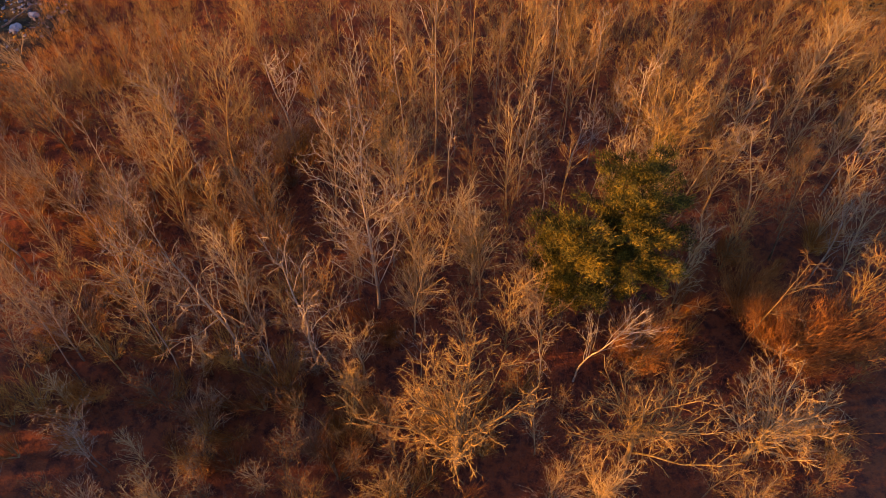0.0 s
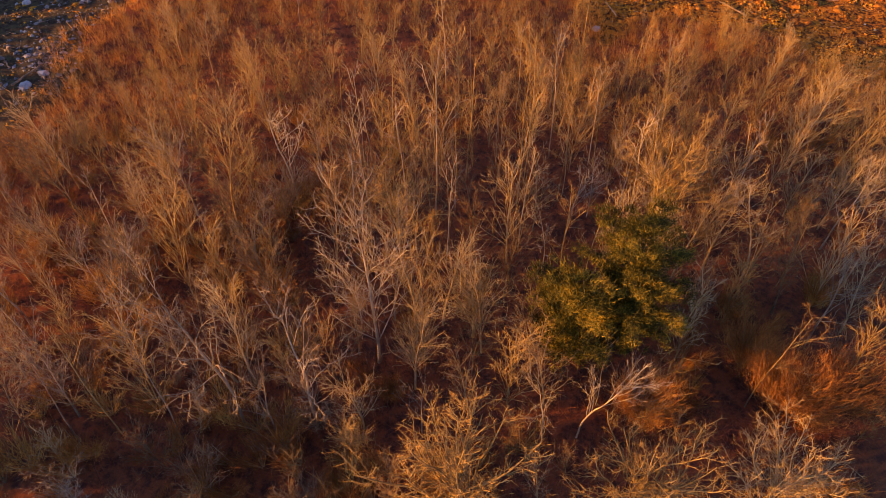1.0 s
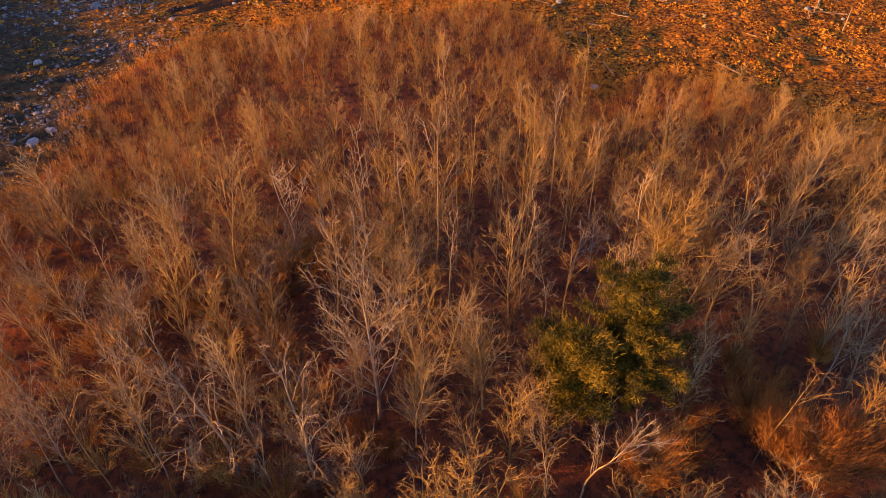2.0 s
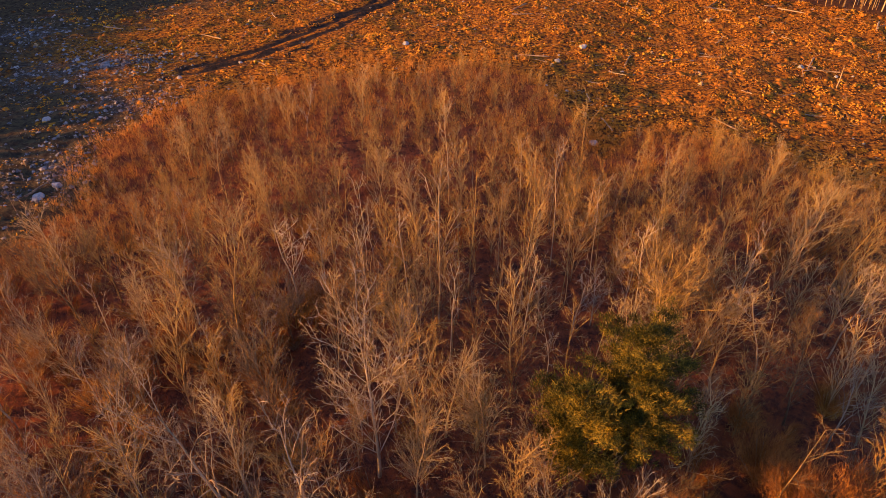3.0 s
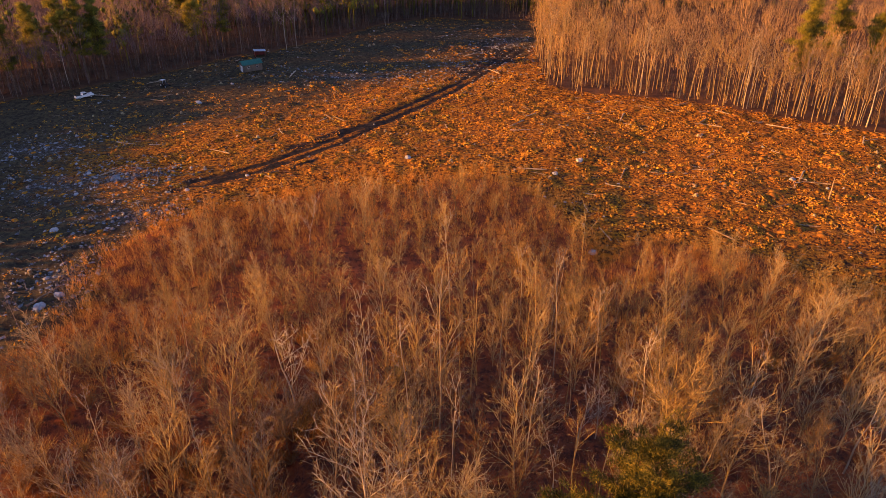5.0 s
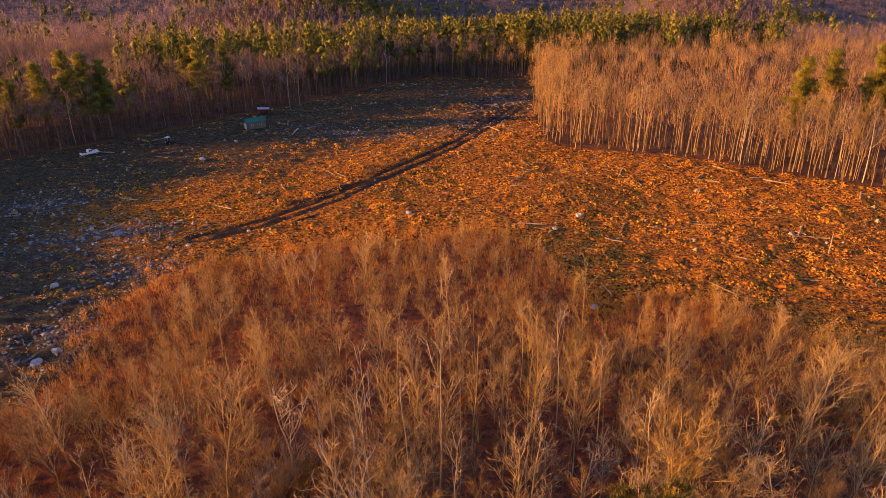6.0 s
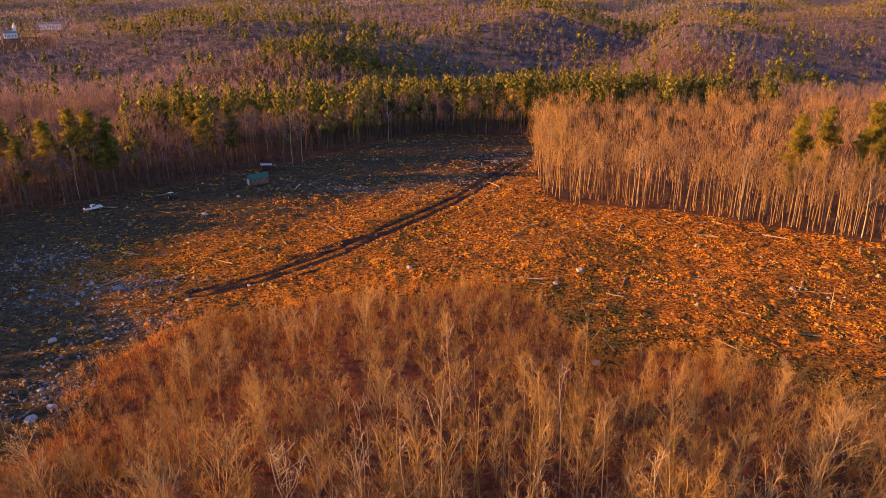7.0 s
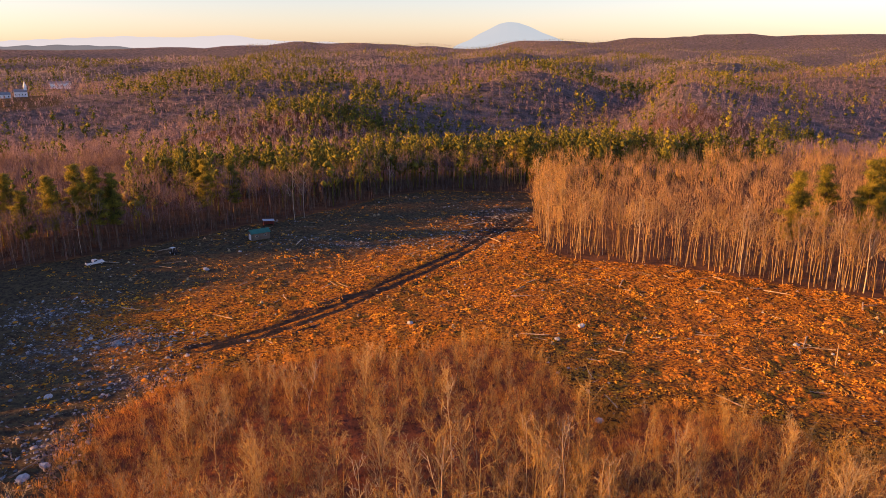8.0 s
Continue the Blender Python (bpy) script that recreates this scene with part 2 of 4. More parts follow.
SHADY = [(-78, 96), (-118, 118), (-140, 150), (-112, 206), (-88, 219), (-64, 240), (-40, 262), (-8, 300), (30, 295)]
PROFILE_Y = [-5000, 330, 420, 560, 760, 960, 1150, 1500, 1900, 2500, 3300, 4200, 5000]
PROFILE_Z = [0, 0, -7, -22, -8, 14, -14, 10, -4, 18, 22, 40, 40]


KNOLLS = [(-535, 1010, -14), (-507, 862, 6.9), (-610, 1148, 0.7)]
VILLAGE = [(-470, 800), (-515, 870)], [(-535, 1005), (-612, 1150)]


def height(x, y):
    """The lie of the land."""
    x, y = np.asarray(x, float), np.asarray(y, float)
    far = np.clip((np.hypot(x, y) - 340) / 500, 0, 1)
    yy = y + far * (-0.25 * x + 60 * waves(x, y, 700, 3))
    z = np.interp(yy, PROFILE_Y, PROFILE_Z) * np.clip((y - 300) / 60, 0, 1)
    z = z + far * (8 * np.clip((np.hypot(x, y) - 450) / 400, 0, 1) * waves(x, y, 420, 5) + 12 * np.clip((y - 900) / 1500, 0, 1) * waves(x, y, 1300, 6))
    z = z - 26 * np.clip((-x - 0.30 * y) / 300, 0, 1) * np.clip((y - 600) / 500, 0, 1) * np.clip((3000 - y) / 1500, 0, 1)
    xs = x + 45 * waves(x, y, 520, 9) - 0.6 * (y - 700)
    r = np.hypot(x, y)
    u = np.mod(xs + 211, 350) / 350
    saw = np.where(u < 0.26, 0.5 - 0.5 * np.cos(u / 0.26 * 3.1416), 0.5 + 0.5 * np.cos((u - 0.26) / 0.74 * 3.1416))
    z = z + 46 * (saw - 0.58) * np.clip((r - 500) / 230, 0, 1) * np.clip((1350 - y) / 300, 0, 1) * np.clip((x + 420) / 200, 0.25, 1) * np.clip((470 - x) / 220, 0.15, 1)
    z = z + 13 * np.cos((xs - 40) * 6.283 / 430) * np.clip((y - 1150) / 300, 0, 1) * np.clip((3600 - y) / 600, 0, 1)
    crest = np.interp(x, [-2700, -1500, -800, 0, 800, 1300, 1600, 2000, 2400, 2900], [-40, -10, 28, 20, 42, 72, 108, 78, 92, 78])
    z = z + (crest + 10 * waves(x, 0 * x, 600, 7)) * np.exp(-((y - 4350) / 600) ** 2)
    # hill added left of the view to shade the clearing's left side
    z = z + 26 * np.clip((-x - 175) / 180, 0, 1) ** 1.3 * np.clip((360 - y) / 110, 0, 1)
    near = 1 - np.clip((np.hypot(x, y) - 300) / 80, 0, 1)
    z = z + near * 0.5 * waves(x, y, 45, 8)
    for kx, ky, kz in KNOLLS:
        w = np.exp(-((x - kx) ** 2 + (y - ky) ** 2) / 75 ** 2)
        z = z * (1 - w) + kz * w
    return z


def bumps(x, y):
    """Hummocks of the logged ground and the two wheel ruts."""
    x, y = np.asarray(x, float), np.asarray(y, float)
    z = 0.16 * waves(x, y, 9, 11) + 0.13 * waves(x, y, 4.5, 12) * (0.4 + inside(CLEARING, x, y))
    d = distance(RUTS, x, y)
    return z * np.clip((d - 1.5) / 4, 0.1, 1) - 0.5 * np.exp(-((d - 1.7) / 0.8) ** 2)


def ground_z(x, y):
    near = np.clip((420 - np.hypot(x, y)) / 60, 0, 1)
    return height(x, y) + near * bumps(x, y)


def steps(lo, hi, fine, far):
    mid = list(np.arange(lo, hi, fine))
    s, up = fine, [hi]
    while up[-1] < far:
        s *= 1.09
        up.append(up[-1] + s)
    s, down = fine, [lo]
    while down[-1] > -far:
        s *= 1.09
        down.append(down[-1] - s)
    return np.array(down[:0:-1] + mid + up)


gx, gy = steps(-120, 120, 1.7, 4950), steps(25, 325, 1.7, 4950)
X, Y = (q.ravel() for q in np.meshgrid(gx, gy))
nx, ny = len(gx), len(gy)
i, j = (q.ravel() for q in np.meshgrid(np.arange(nx - 1), np.arange(ny - 1)))
c = j * nx + i
me = mesh_of("ground", np.stack([X, Y, ground_z(X, Y)], 1), np.concatenate([np.stack([c, c + 1, c + nx + 1], 1), np.stack([c, c + nx + 1, c + nx], 1)]), [GROUND], True)
in_clear = inside(CLEARING, X, Y)
edge = distance(CLEARING + CLEARING[:1], X, Y)
zone_clear = np.clip(0.5 + np.where(in_clear, edge, -edge) / 8, 0, 1)
off = distance(RUTS, X, Y) + 0.35 * waves(X, Y, 9, 61)
rut = np.maximum(np.exp(-((off - 1.7) / 1.1) ** 2) * np.clip(1.0 + 0.3 * waves(X, Y, 14, 62), 0.75, 1), 0.75 * np.exp(-((off - 5.6) / 1.0) ** 2) * np.clip(0.3 + waves(X, Y, 18, 63), 0, 1))
rut = np.maximum(rut, 0.9 * np.exp(-(distance(SIDE_TRACK, X, Y) / 1.4) ** 2))
rut = np.maximum(rut, sum(0.62 * np.exp(-((X - sx) / rx) ** 2 - ((Y - sy) / ry) ** 2) for sx, sy, rx, ry in [(-49, 149, 11, 5), (18, 262, 12, 24), (8, 238, 9, 9), (-20, 180, 6, 5)]))
STONY = [(-88, 143, 16, 12), (-70, 150, 10, 6), (-62, 128, 10, 7), (-66, 105, 8, 8), (6, 243, 14, 12), (24, 272, 12, 16), (-30, 232, 22, 7), (-100, 165, 14, 9)]
zone_rubble = sum(0.5 * np.exp(-((X - sx) / rx) ** 2 - ((Y - sy) / ry) ** 2) for sx, sy, rx, ry in STONY) * zone_clear
# the shaded left strip takes the darkened grass colours
zone_grass_shade = np.clip(1.25 - distance(SHADY, X, Y) / 58, 0, 1) * zone_clear
in_near = inside(NEAR_WOOD, X, Y)
zone_far = np.where(in_near, 0.0, 1.0)
zone_grass_shade = np.maximum(zone_grass_shade, np.clip(1.6 - distance([(-470, 800), (-515, 870)], X, Y) / 40, 0, 1))
for name, values in (("wooded", zone_far), ("distant", np.clip((np.hypot(X, Y) - 620) / 250, 0, 1)), ("clearing", zone_clear), ("grass", zone_grass_shade), ("rubble", np.clip(zone_rubble, 0, 1)), ("mud", 1.04 * rut)):
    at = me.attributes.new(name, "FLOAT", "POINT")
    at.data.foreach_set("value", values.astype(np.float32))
tagged(new("ground", me), "russet leaf litter and rough logged ground to the horizon", "ground", kind="structure")


# ---- bare trees ----
class Wood:
    """Collects the pieces of one tree: stout pieces for the trunk, fine ones for the crown."""
    def __init__(self, seed):
        self.g = random.Random(seed)
        self.stout, self.bough, self.branch, self.shoot, self.twig = [], [], [], [], []
        self.round = 0.0

    def bend(self, d, amount, up=0.0):
        g = self.g
        v = Vector((d.x + g.gauss(0, amount), d.y + g.gauss(0, amount), d.z + g.gauss(0, amount) + up))
        return v.normalized()

    def aside(self, d, angle):
        axis = d.orthogonal()
        self.round += 2.4 + self.g.gauss(0, 0.35)
        axis.rotate(Matrix.Rotation(self.round, 3, d))
        v = d.copy()
        v.rotate(Matrix.Rotation(radians(angle), 3, axis))
        return v

    def limb(self, p, d, length, r, level, s):
        """One limb and all that grows from it; s holds the habit of the tree."""
        g = self.g
        n = s["segs"][level]
        tip = r * s["tip"][level]
        keep = (self.stout, self.bough, self.branch, self.branch)[level]
        kids = s["kids"][level]
        for k in range(n):
            r0, r1 = r + (tip - r) * k / n, r + (tip - r) * (k + 1) / n
            q = p + d * (length / n)
            if level == 3:
                self.shoot.append((p.copy(), q.copy(), s["fine"] * 1.5))
            else:
                keep.append((p.copy(), q.copy(), r0, r1))
            share = (k + 1) / n
            if share > s["bare"][level] and level < s["deep"]:
                for _ in range(kids if k < n - 1 else kids + 1):
                    turn = g.uniform(*s["fork"][level])
                    reach = length * g.uniform(*s["reach"][level]) * (1.15 - 0.55 * (share - s["bare"][level]))
                    self.limb(p.lerp(q, g.random()), self.aside(d, turn), reach, r1 * s["thin"][level], level + 1, s)
            if level >= s["twiggy"]:
                for _ in range(s["twigs"]):
                    w = self.aside(d, g.uniform(*s["spread"]))
                    w = Vector((w.x, w.y, w.z + s["up"] * 0.8)).normalized()
                    at = p.lerp(q, g.random())
                    self.twig.append((at, at + w * g.uniform(*s["twig"]), s["fine"]))
            p = q
            d = self.bend(d, s["crook"][level], s["lift"][level])

    def meshes(self, bark, twig, sides=6):
        p0, p1, r0, r1 = zip(*self.stout)
        t = frusta([tuple(q) for q in p0], [tuple(q) for q in p1], r0, r1, sides)
        p0, p1, r0, r1 = zip(*self.bough)
        t = joined([t, frusta([tuple(q) for q in p0], [tuple(q) for q in p1], np.maximum(r0, 0.036), np.maximum(r1, 0.026), 3)])
        if self.branch:
            p0, p1, r0, r1 = zip(*self.branch)
            t = joined([t, frusta([tuple(q) for q in p0], [tuple(q) for q in p1], np.maximum(r0, 0.024), np.maximum(r1, 0.016), 3)])
        if self.shoot:
            p0, p1, r0 = zip(*self.shoot)
            t = joined([t, spikes([tuple(q) for q in p0], [tuple(q) for q in p1], r0)])
        p0, p1, r0 = zip(*self.twig)
        return mesh_of("trunk", *t, [bark], True), mesh_of("crown", *spikes([tuple(q) for q in p0], [tuple(q) for q in p1], r0), [twig])


HABIT = {
    # levels: trunk, limb, branch, shoot
    "oak": dict(tall=6.5, r=0.24, segs=[5, 7, 3, 1], tip=[0.8, 0.35, 0.5, 0.5], kids=[4, 2, 2, 0], bare=[0.35, 0.15, 0.1, 1], deep=3, fork=[(8, 52), (28, 55), (28, 58)],
                reach=[(0.95, 1.25), (0.20, 0.36), (0.30, 0.6)], thin=[0.45, 0.55, 0.65], twiggy=3, twigs=1, spread=(30, 65), up=0.2, twig=(0.25, 0.55), fine=0.013,
                crook=[0.06, 0.14, 0.16, 0.2], lift=[0.05, 0.06, 0.07, 0.0]),
    "maple": dict(tall=16, r=0.18, segs=[10, 5, 2, 1], tip=[0.15, 0.35, 0.5, 0.5], kids=[3, 1, 1, 0], bare=[0.22, 0.1, 0.1, 1], deep=3, fork=[(20, 48), (24, 48), (24, 50)],
                  reach=[(0.30, 0.46), (0.28, 0.46), (0.4, 0.8)], thin=[0.42, 0.6, 0.6], twiggy=3, twigs=1, spread=(20, 50), up=0.25, twig=(0.4, 0.9), fine=0.013,
                  crook=[0.05, 0.06, 0.09, 0.1], lift=[0.06, 0.05, 0.05, 0.0]),
    "birch": dict(tall=17, r=0.15, segs=[11, 6, 4, 1], tip=[0.3, 0.3, 0.5, 0.5], kids=[1, 1, 1, 0], bare=[0.36, 0.2, 0.2, 1], deep=3, fork=[(24, 52), (25, 50), (25, 55)],
                  reach=[(0.24, 0.40), (0.28, 0.5), (0.3, 0.5)], thin=[0.62, 0.6, 0.6], twiggy=3, twigs=1, spread=(25, 55), up=0.2, twig=(0.3, 0.7), fine=0.012,
                  crook=[0.06, 0.12, 0.13, 0.1], lift=[0.06, 0.06, 0.06, 0.0]),
    "slim": dict(tall=20, r=0.11, segs=[10, 4, 2, 1], tip=[0.35, 0.3, 0.5, 0.5], kids=[1, 1, 1, 0], bare=[0.46, 0.1, 0.1, 1], deep=3, fork=[(20, 50), (24, 52), (25, 55)],
                 reach=[(0.12, 0.26), (0.3, 0.6), (0.4, 0.8)], thin=[0.5, 0.6, 0.6], twiggy=3, twigs=1, spread=(25, 60), up=0.1, twig=(0.4, 0.9), fine=0.014,
                 crook=[0.035, 0.08, 0.12, 0.1], lift=[0.06, 0.04, 0.03, 0.0]),
    "young": dict(tall=11, r=0.08, segs=[8, 4, 2, 1], tip=[0.2, 0.3, 0.5, 0.5], kids=[3, 1, 1, 0], bare=[0.1, 0.1, 0.1, 1], deep=3, fork=[(15, 42), (20, 44), (22, 48)],
                  reach=[(0.30, 0.50), (0.28, 0.5), (0.4, 0.8)], thin=[0.5, 0.6, 0.6], twiggy=3, twigs=1, spread=(22, 55), up=0.1, twig=(0.4, 0.9), fine=0.014,
                  crook=[0.06, 0.06, 0.08, 0.1], lift=[0.06, 0.05, 0.05, 0.0]),
    "pole": dict(tall=22, r=0.125, segs=[10, 3, 2, 1], tip=[0.3, 0.3, 0.5, 0.5], kids=[2, 1, 1, 0], bare=[0.60, 0.2, 0.3, 1], deep=3, fork=[(22, 60), (24, 54), (25, 55)],
                 reach=[(0.10, 0.21), (0.3, 0.6), (0.4, 0.9)], thin=[0.45, 0.6, 0.6], twiggy=3, twigs=1, spread=(25, 60), up=0.1, twig=(0.5, 1.1), fine=0.024,
                 crook=[0.04, 0.08, 0.12, 0.1], lift=[0.07, 0.06, 0.04, 0.0]),
    "snag": dict(tall=21, r=0.24, segs=[10, 6, 3, 1], tip=[0.4, 0.3, 0.5, 0.5], kids=[1, 1, 1, 0], bare=[0.5, 0.3, 0.2, 1], deep=3, fork=[(25, 50), (25, 55), (25, 55)],
                 reach=[(0.22, 0.38), (0.2, 0.4), (0.3, 0.6)], thin=[0.6, 0.5, 0.5], twiggy=3, twigs=1, spread=(25, 60), up=0.2, twig=(0.4, 1.0), fine=0.018,
                 crook=[0.04, 0.14, 0.18, 0.1], lift=[0.06, 0.10, 0.06, 0.0]),
}


def bare_tree(name, kind, seed, bark, twig, label, group):
    """One bare tree at the origin: an Empty with its trunk and its crown."""
    w = Wood(seed)
    s = HABIT[kind]
    root = new(name)
    w.limb(Vector((0, 0, -0.3)), w.bend(Vector((0, 0, 1)), 0.04), s["tall"], s["r"], 0, s)
    t, c = w.meshes(bark, twig)
    part("trunk", t, root), part("crown", c, root)
    root.hide_render = False
    return tagged(root, label, "tree", group)


def bush(name, seed, twig, label, group, n=420, size=2.6, stems=9):
    """A many-stemmed bush with a dome of fine twigs."""
    g = np.random.default_rng(seed)
    th = g.uniform(0, 6.283, stems)
    out = np.stack([np.cos(th), np.sin(th), np.full(stems, 1.6)], 1) * size * g.uniform(0.35, 0.6, stems)[:, None]
    root = new(name)
    part("woody_base", mesh_of("woody_base", *frusta(np.zeros((stems, 3)) - [0, 0, 0.2], out, np.full(stems, 0.06), np.full(stems, 0.025), 4), [BARK], True), root)
    k = g.integers(0, stems, n)
    start = out[k] * g.uniform(0.3, 1.25, n)[:, None] + g.normal(0, 0.10, (n, 3)) * size
    way = out[k] / np.linalg.norm(out[k], axis=1, keepdims=True) * 0.8 + g.normal(0, 0.42, (n, 3)) + [0, 0, 0.35]
    end = start + way * size * g.uniform(0.10, 0.5 if n < 1000 else 0.19, n)[:, None]
    part("crown", mesh_of("crown", *spikes(start, end, np.full(n, 0.018 if n > 1000 else 0.02)), [twig]), root)
    return tagged(root, label, "bush", group)


def pine_tree(name, seed, tall, wide, label, group, dense=1.0, coarse=1.0, bare=0.3, taper=2.5, leaf=NEEDLES):
    """A white pine: trunk, whorls of limbs and flat sprays of needle tufts."""
    g = np.random.default_rng(seed)
    root = new(name)
    part("trunk", mesh_of("trunk", *frusta([[0, 0, -0.3], [0, 0, tall * 0.5]], [[0, 0, tall * 0.5], [0, 0, tall * 0.97]], [tall * 0.014, tall * 0.009], [tall * 0.009, 0.03], 8), [BARK_PINE], True), root)
    a0, a1, s0, s1 = [], [], [], []
    z = tall * bare
    while z < tall * 0.98:
        share = (z - tall * bare) / (tall * (1 - bare))
        reach = wide * max(0.0, 1.0 - share ** taper) ** (0.5 if taper > 2 else 0.8) * (0.5 + 0.5 * min(1, share * 3)) * (0.8 + 0.25 * math.sin(z * 1.7 + seed)) + 0.4
        for _ in range(int(g.integers(3, 6))):
            th, ln = g.uniform(0, 6.283), reach * g.uniform(0.5, 1.15)
            way = np.array([math.cos(th), math.sin(th), 0.10 + 0.5 * share])
            p0 = np.array([0, 0, z + g.uniform(-0.3, 0.3)])
            p1 = p0 + way * ln
            a0.append(p0), a1.append(p1)
            for _ in range(max(3, int(ln * 3.0))):
                c = p0 + (p1 - p0) * g.uniform(0.25, 1.0) + g.normal(0, 0.45, 3) * [1, 1, 0.4]
                m = int(18 * dense)
                q = g.normal(0, 1, (m, 3)) + [0, 0, 0.9] + way * 0.8
                q /= np.linalg.norm(q, axis=1, keepdims=True)
                at = c + g.normal(0, 1, (m, 3)) * [0.34, 0.34, 0.16] * coarse
                s0.append(at), s1.append(at + q * g.uniform(0.3, 0.65, m)[:, None] * coarse)
        z += tall * g.uniform(0.024, 0.04)
    n = len(a0)
    part("branch_frame", mesh_of("branch_frame", *frusta(a0, a1, np.full(n, 0.06), np.full(n, 0.015), 4), [BARK_PINE], True), root)
    s0, s1 = np.concatenate(s0), np.concatenate(s1)
    part("needles", mesh_of("needles", *spikes(s0, s1, np.full(len(s0), 0.042 * coarse)), [leaf], leaf is not NEEDLES), root)
    return tagged(root, label, "tree", group)


GROUP_NEAR = "bare trees of the near wood"
KINDS = {
    "oak": [bare_tree("oak_tree", "oak", k, BARK_GOLD if k < 3 else BARK, TWIG_TAN, "spreading bare oak with tan sunlit branches in the near wood", GROUP_NEAR) for k in (1, 2, 3)],
    "maple": [bare_tree("maple_tree", "maple", 10 + k, q, m, "tall bare maple with upswept branches over russet litter", GROUP_NEAR) for k, (q, m) in enumerate(((BARK, TWIG_TAN), (BARK, TWIG_GREY), (BARK, TWIG_RED), (BARK_GOLD, TWIG_TAN), (BARK_PALE, TWIG_GREY)))],
    "birch": [bare_tree("birch_tree", "birch", 20 + k, BARK_PALE, TWIG_GREY, "pale-barked birch with a crooked thin bare crown", GROUP_NEAR) for k in range(3)],
    "slim": [bare_tree("slim_tree", "slim", 26 + k, q, TWIG_RED, "slim straight bare tree with a small high crown", GROUP_NEAR) for k, q in enumerate((BARK_PALE, BARK, BARK_GOLD))],
    "young": [bare_tree("young_tree", "young", 30 + k, q, m, "young bare tree with a fan of fine upswept branches", GROUP_NEAR) for k, (q, m) in enumerate(((BARK_GOLD, TWIG_TAN), (BARK, TWIG_RED), (BARK_GOLD, TWIG_EDGE), (BARK, TWIG_RED)))],
}
used = set()


def plant(kind, x, y, tall=None, turn=None, lean=0.0, pick=None, sized=None):
    """Stands one tree of that kind on the ground; the first use of a form moves the form itself."""
    forms = KINDS[kind]
    src = forms[pick if pick is not None else random.randrange(len(forms))]
    size = sized if sized else random.uniform(0.85, 1.12)
    if tall:
        size = tall / TALL[src]
    m = place(x, y, float(ground_z(x, y)), random.uniform(0, 360) if turn is None else turn, size, lean)
    if src not in used:
        used.add(src)
        src.matrix_basis = m
        return src
    return put_copy(src, m)


TALL = {}
for forms in KINDS.values():
    for ob in forms:
        TALL[ob] = max(v.co.z for c in ob.children for v in c.data.vertices)

# trees that stand out, by their place and height
for kind, x, y, tall, pick in [("oak", 1.5, 25, 19, 0), ("oak", 17.5, 25.5, 17, 1), ("oak", 29, 26, 15.5, 2), ("oak", 26.5, 62, 19, 0),
                               ("birch", -19.7, 35.8, 27, 1), ("birch", -12.5, 36, 24, 2), ("maple", -6.6, 43.5, 26, 4), ("maple", -2.6, 46.5, 23, 0), ("maple", 4.6, 44.6, 17, 1),
                               ("slim", -0.4, 66, 25, 0), ("slim", 3.7, 73, 23, 2), ("birch", 36.6, 55.3, 17.5, 0), ("birch", 46.4, 52, 15, 2), ("slim", 32, 38, 19, 1), 
                               ("birch", -18.9, 68.9, 20, 0), ("maple", -25.8, 63.7, 23, 3), ("maple", -11, 58, 18, 2), ("maple", 31, 78, 17, 3), ("maple", -41, 40, 15, 1), ("maple", -33, 47, 17, 1), ("young", -14, 24, 9, 1),
                               ("maple", -43, 104, 12, 1), ("maple", -37, 108, 11, 1), ("young", 23.8, 112, 10, 0), ("young", 4, 138, 8, 0), ("young", -44, 118, 9, 2), ("young", 48, 108, 8, 0)]:
    plant(kind, x, y, tall, pick=pick)

g = random.Random(33)
for k in range(34):
    plant("slim", g.uniform(-14, 34), g.uniform(58, 98), g.uniform(14, 21))

spots = [(1.5, 25), (16, 26), (27, 29), (20, 41), (14, 41), (-19.7, 35.8)]
count = {"oak": 0, "maple": 0, "birch": 0, "young": 0, "slim": 0}
g = random.Random(4)
tries = 0
while tries < 12000 and sum(count.values()) < 560:
    tries += 1
    y = g.uniform(12, 146)
    x = g.uniform(-1, 1) * (20 + 0.66 * y)
    if not inside(NEAR_WOOD, x, y):
        continue
    e = float(distance(WOOD_EDGE, x, y))
    roll = g.random()
    if e < 14:
        kind, tall, room = "young", g.uniform(3, 6) + 0.16 * e, 2.7
    elif y < 34:
        kind, tall, room = ("oak" if roll < 0.10 else "maple" if roll < 0.3 else "young"), g.uniform(6, 11), 3.8
    elif y > 76:
        kind = "maple" if roll < 0.42 else "young" if roll < 0.88 else "slim" if roll < 0.96 else "birch"
        tall, room = g.uniform(9, 15) if y < 95 else g.uniform(6.5, 11), 3.4
    else:
        kind = "maple" if roll < 0.36 else "young" if roll < 0.62 else "slim" if roll < 0.84 else "birch" if roll < 0.97 else "oak"
        tall, room = g.uniform(10, 18), 3.6
    if (x - 34) ** 2 + (y - 41) ** 2 < 60 or (16 < x < 31 and 98 < y < 116 and e < 9) or count[kind] >= {"oak": 9, "maple": 150, "birch": 40, "young": 320, "slim": 70}[kind] or any((x - a) ** 2 + (y - b) ** 2 < room * room for a, b in spots):
        continue
    count[kind] += 1
    spots.append((x, y))
    pick = None
    if kind == "maple":
        pick = g.choice((0, 3, 3, 2) if y > 70 else (1, 4, 2, 1) if x < -10 and y < 62 else (0, 1, 2, 4) if y > 40 else (0, 1, 2, 2))
    elif kind == "young":
        pick = g.choice((0, 2, 2, 1) if y > 70 else (0, 1, 3, 3))
    plant(kind, x, y, tall, pick=pick)

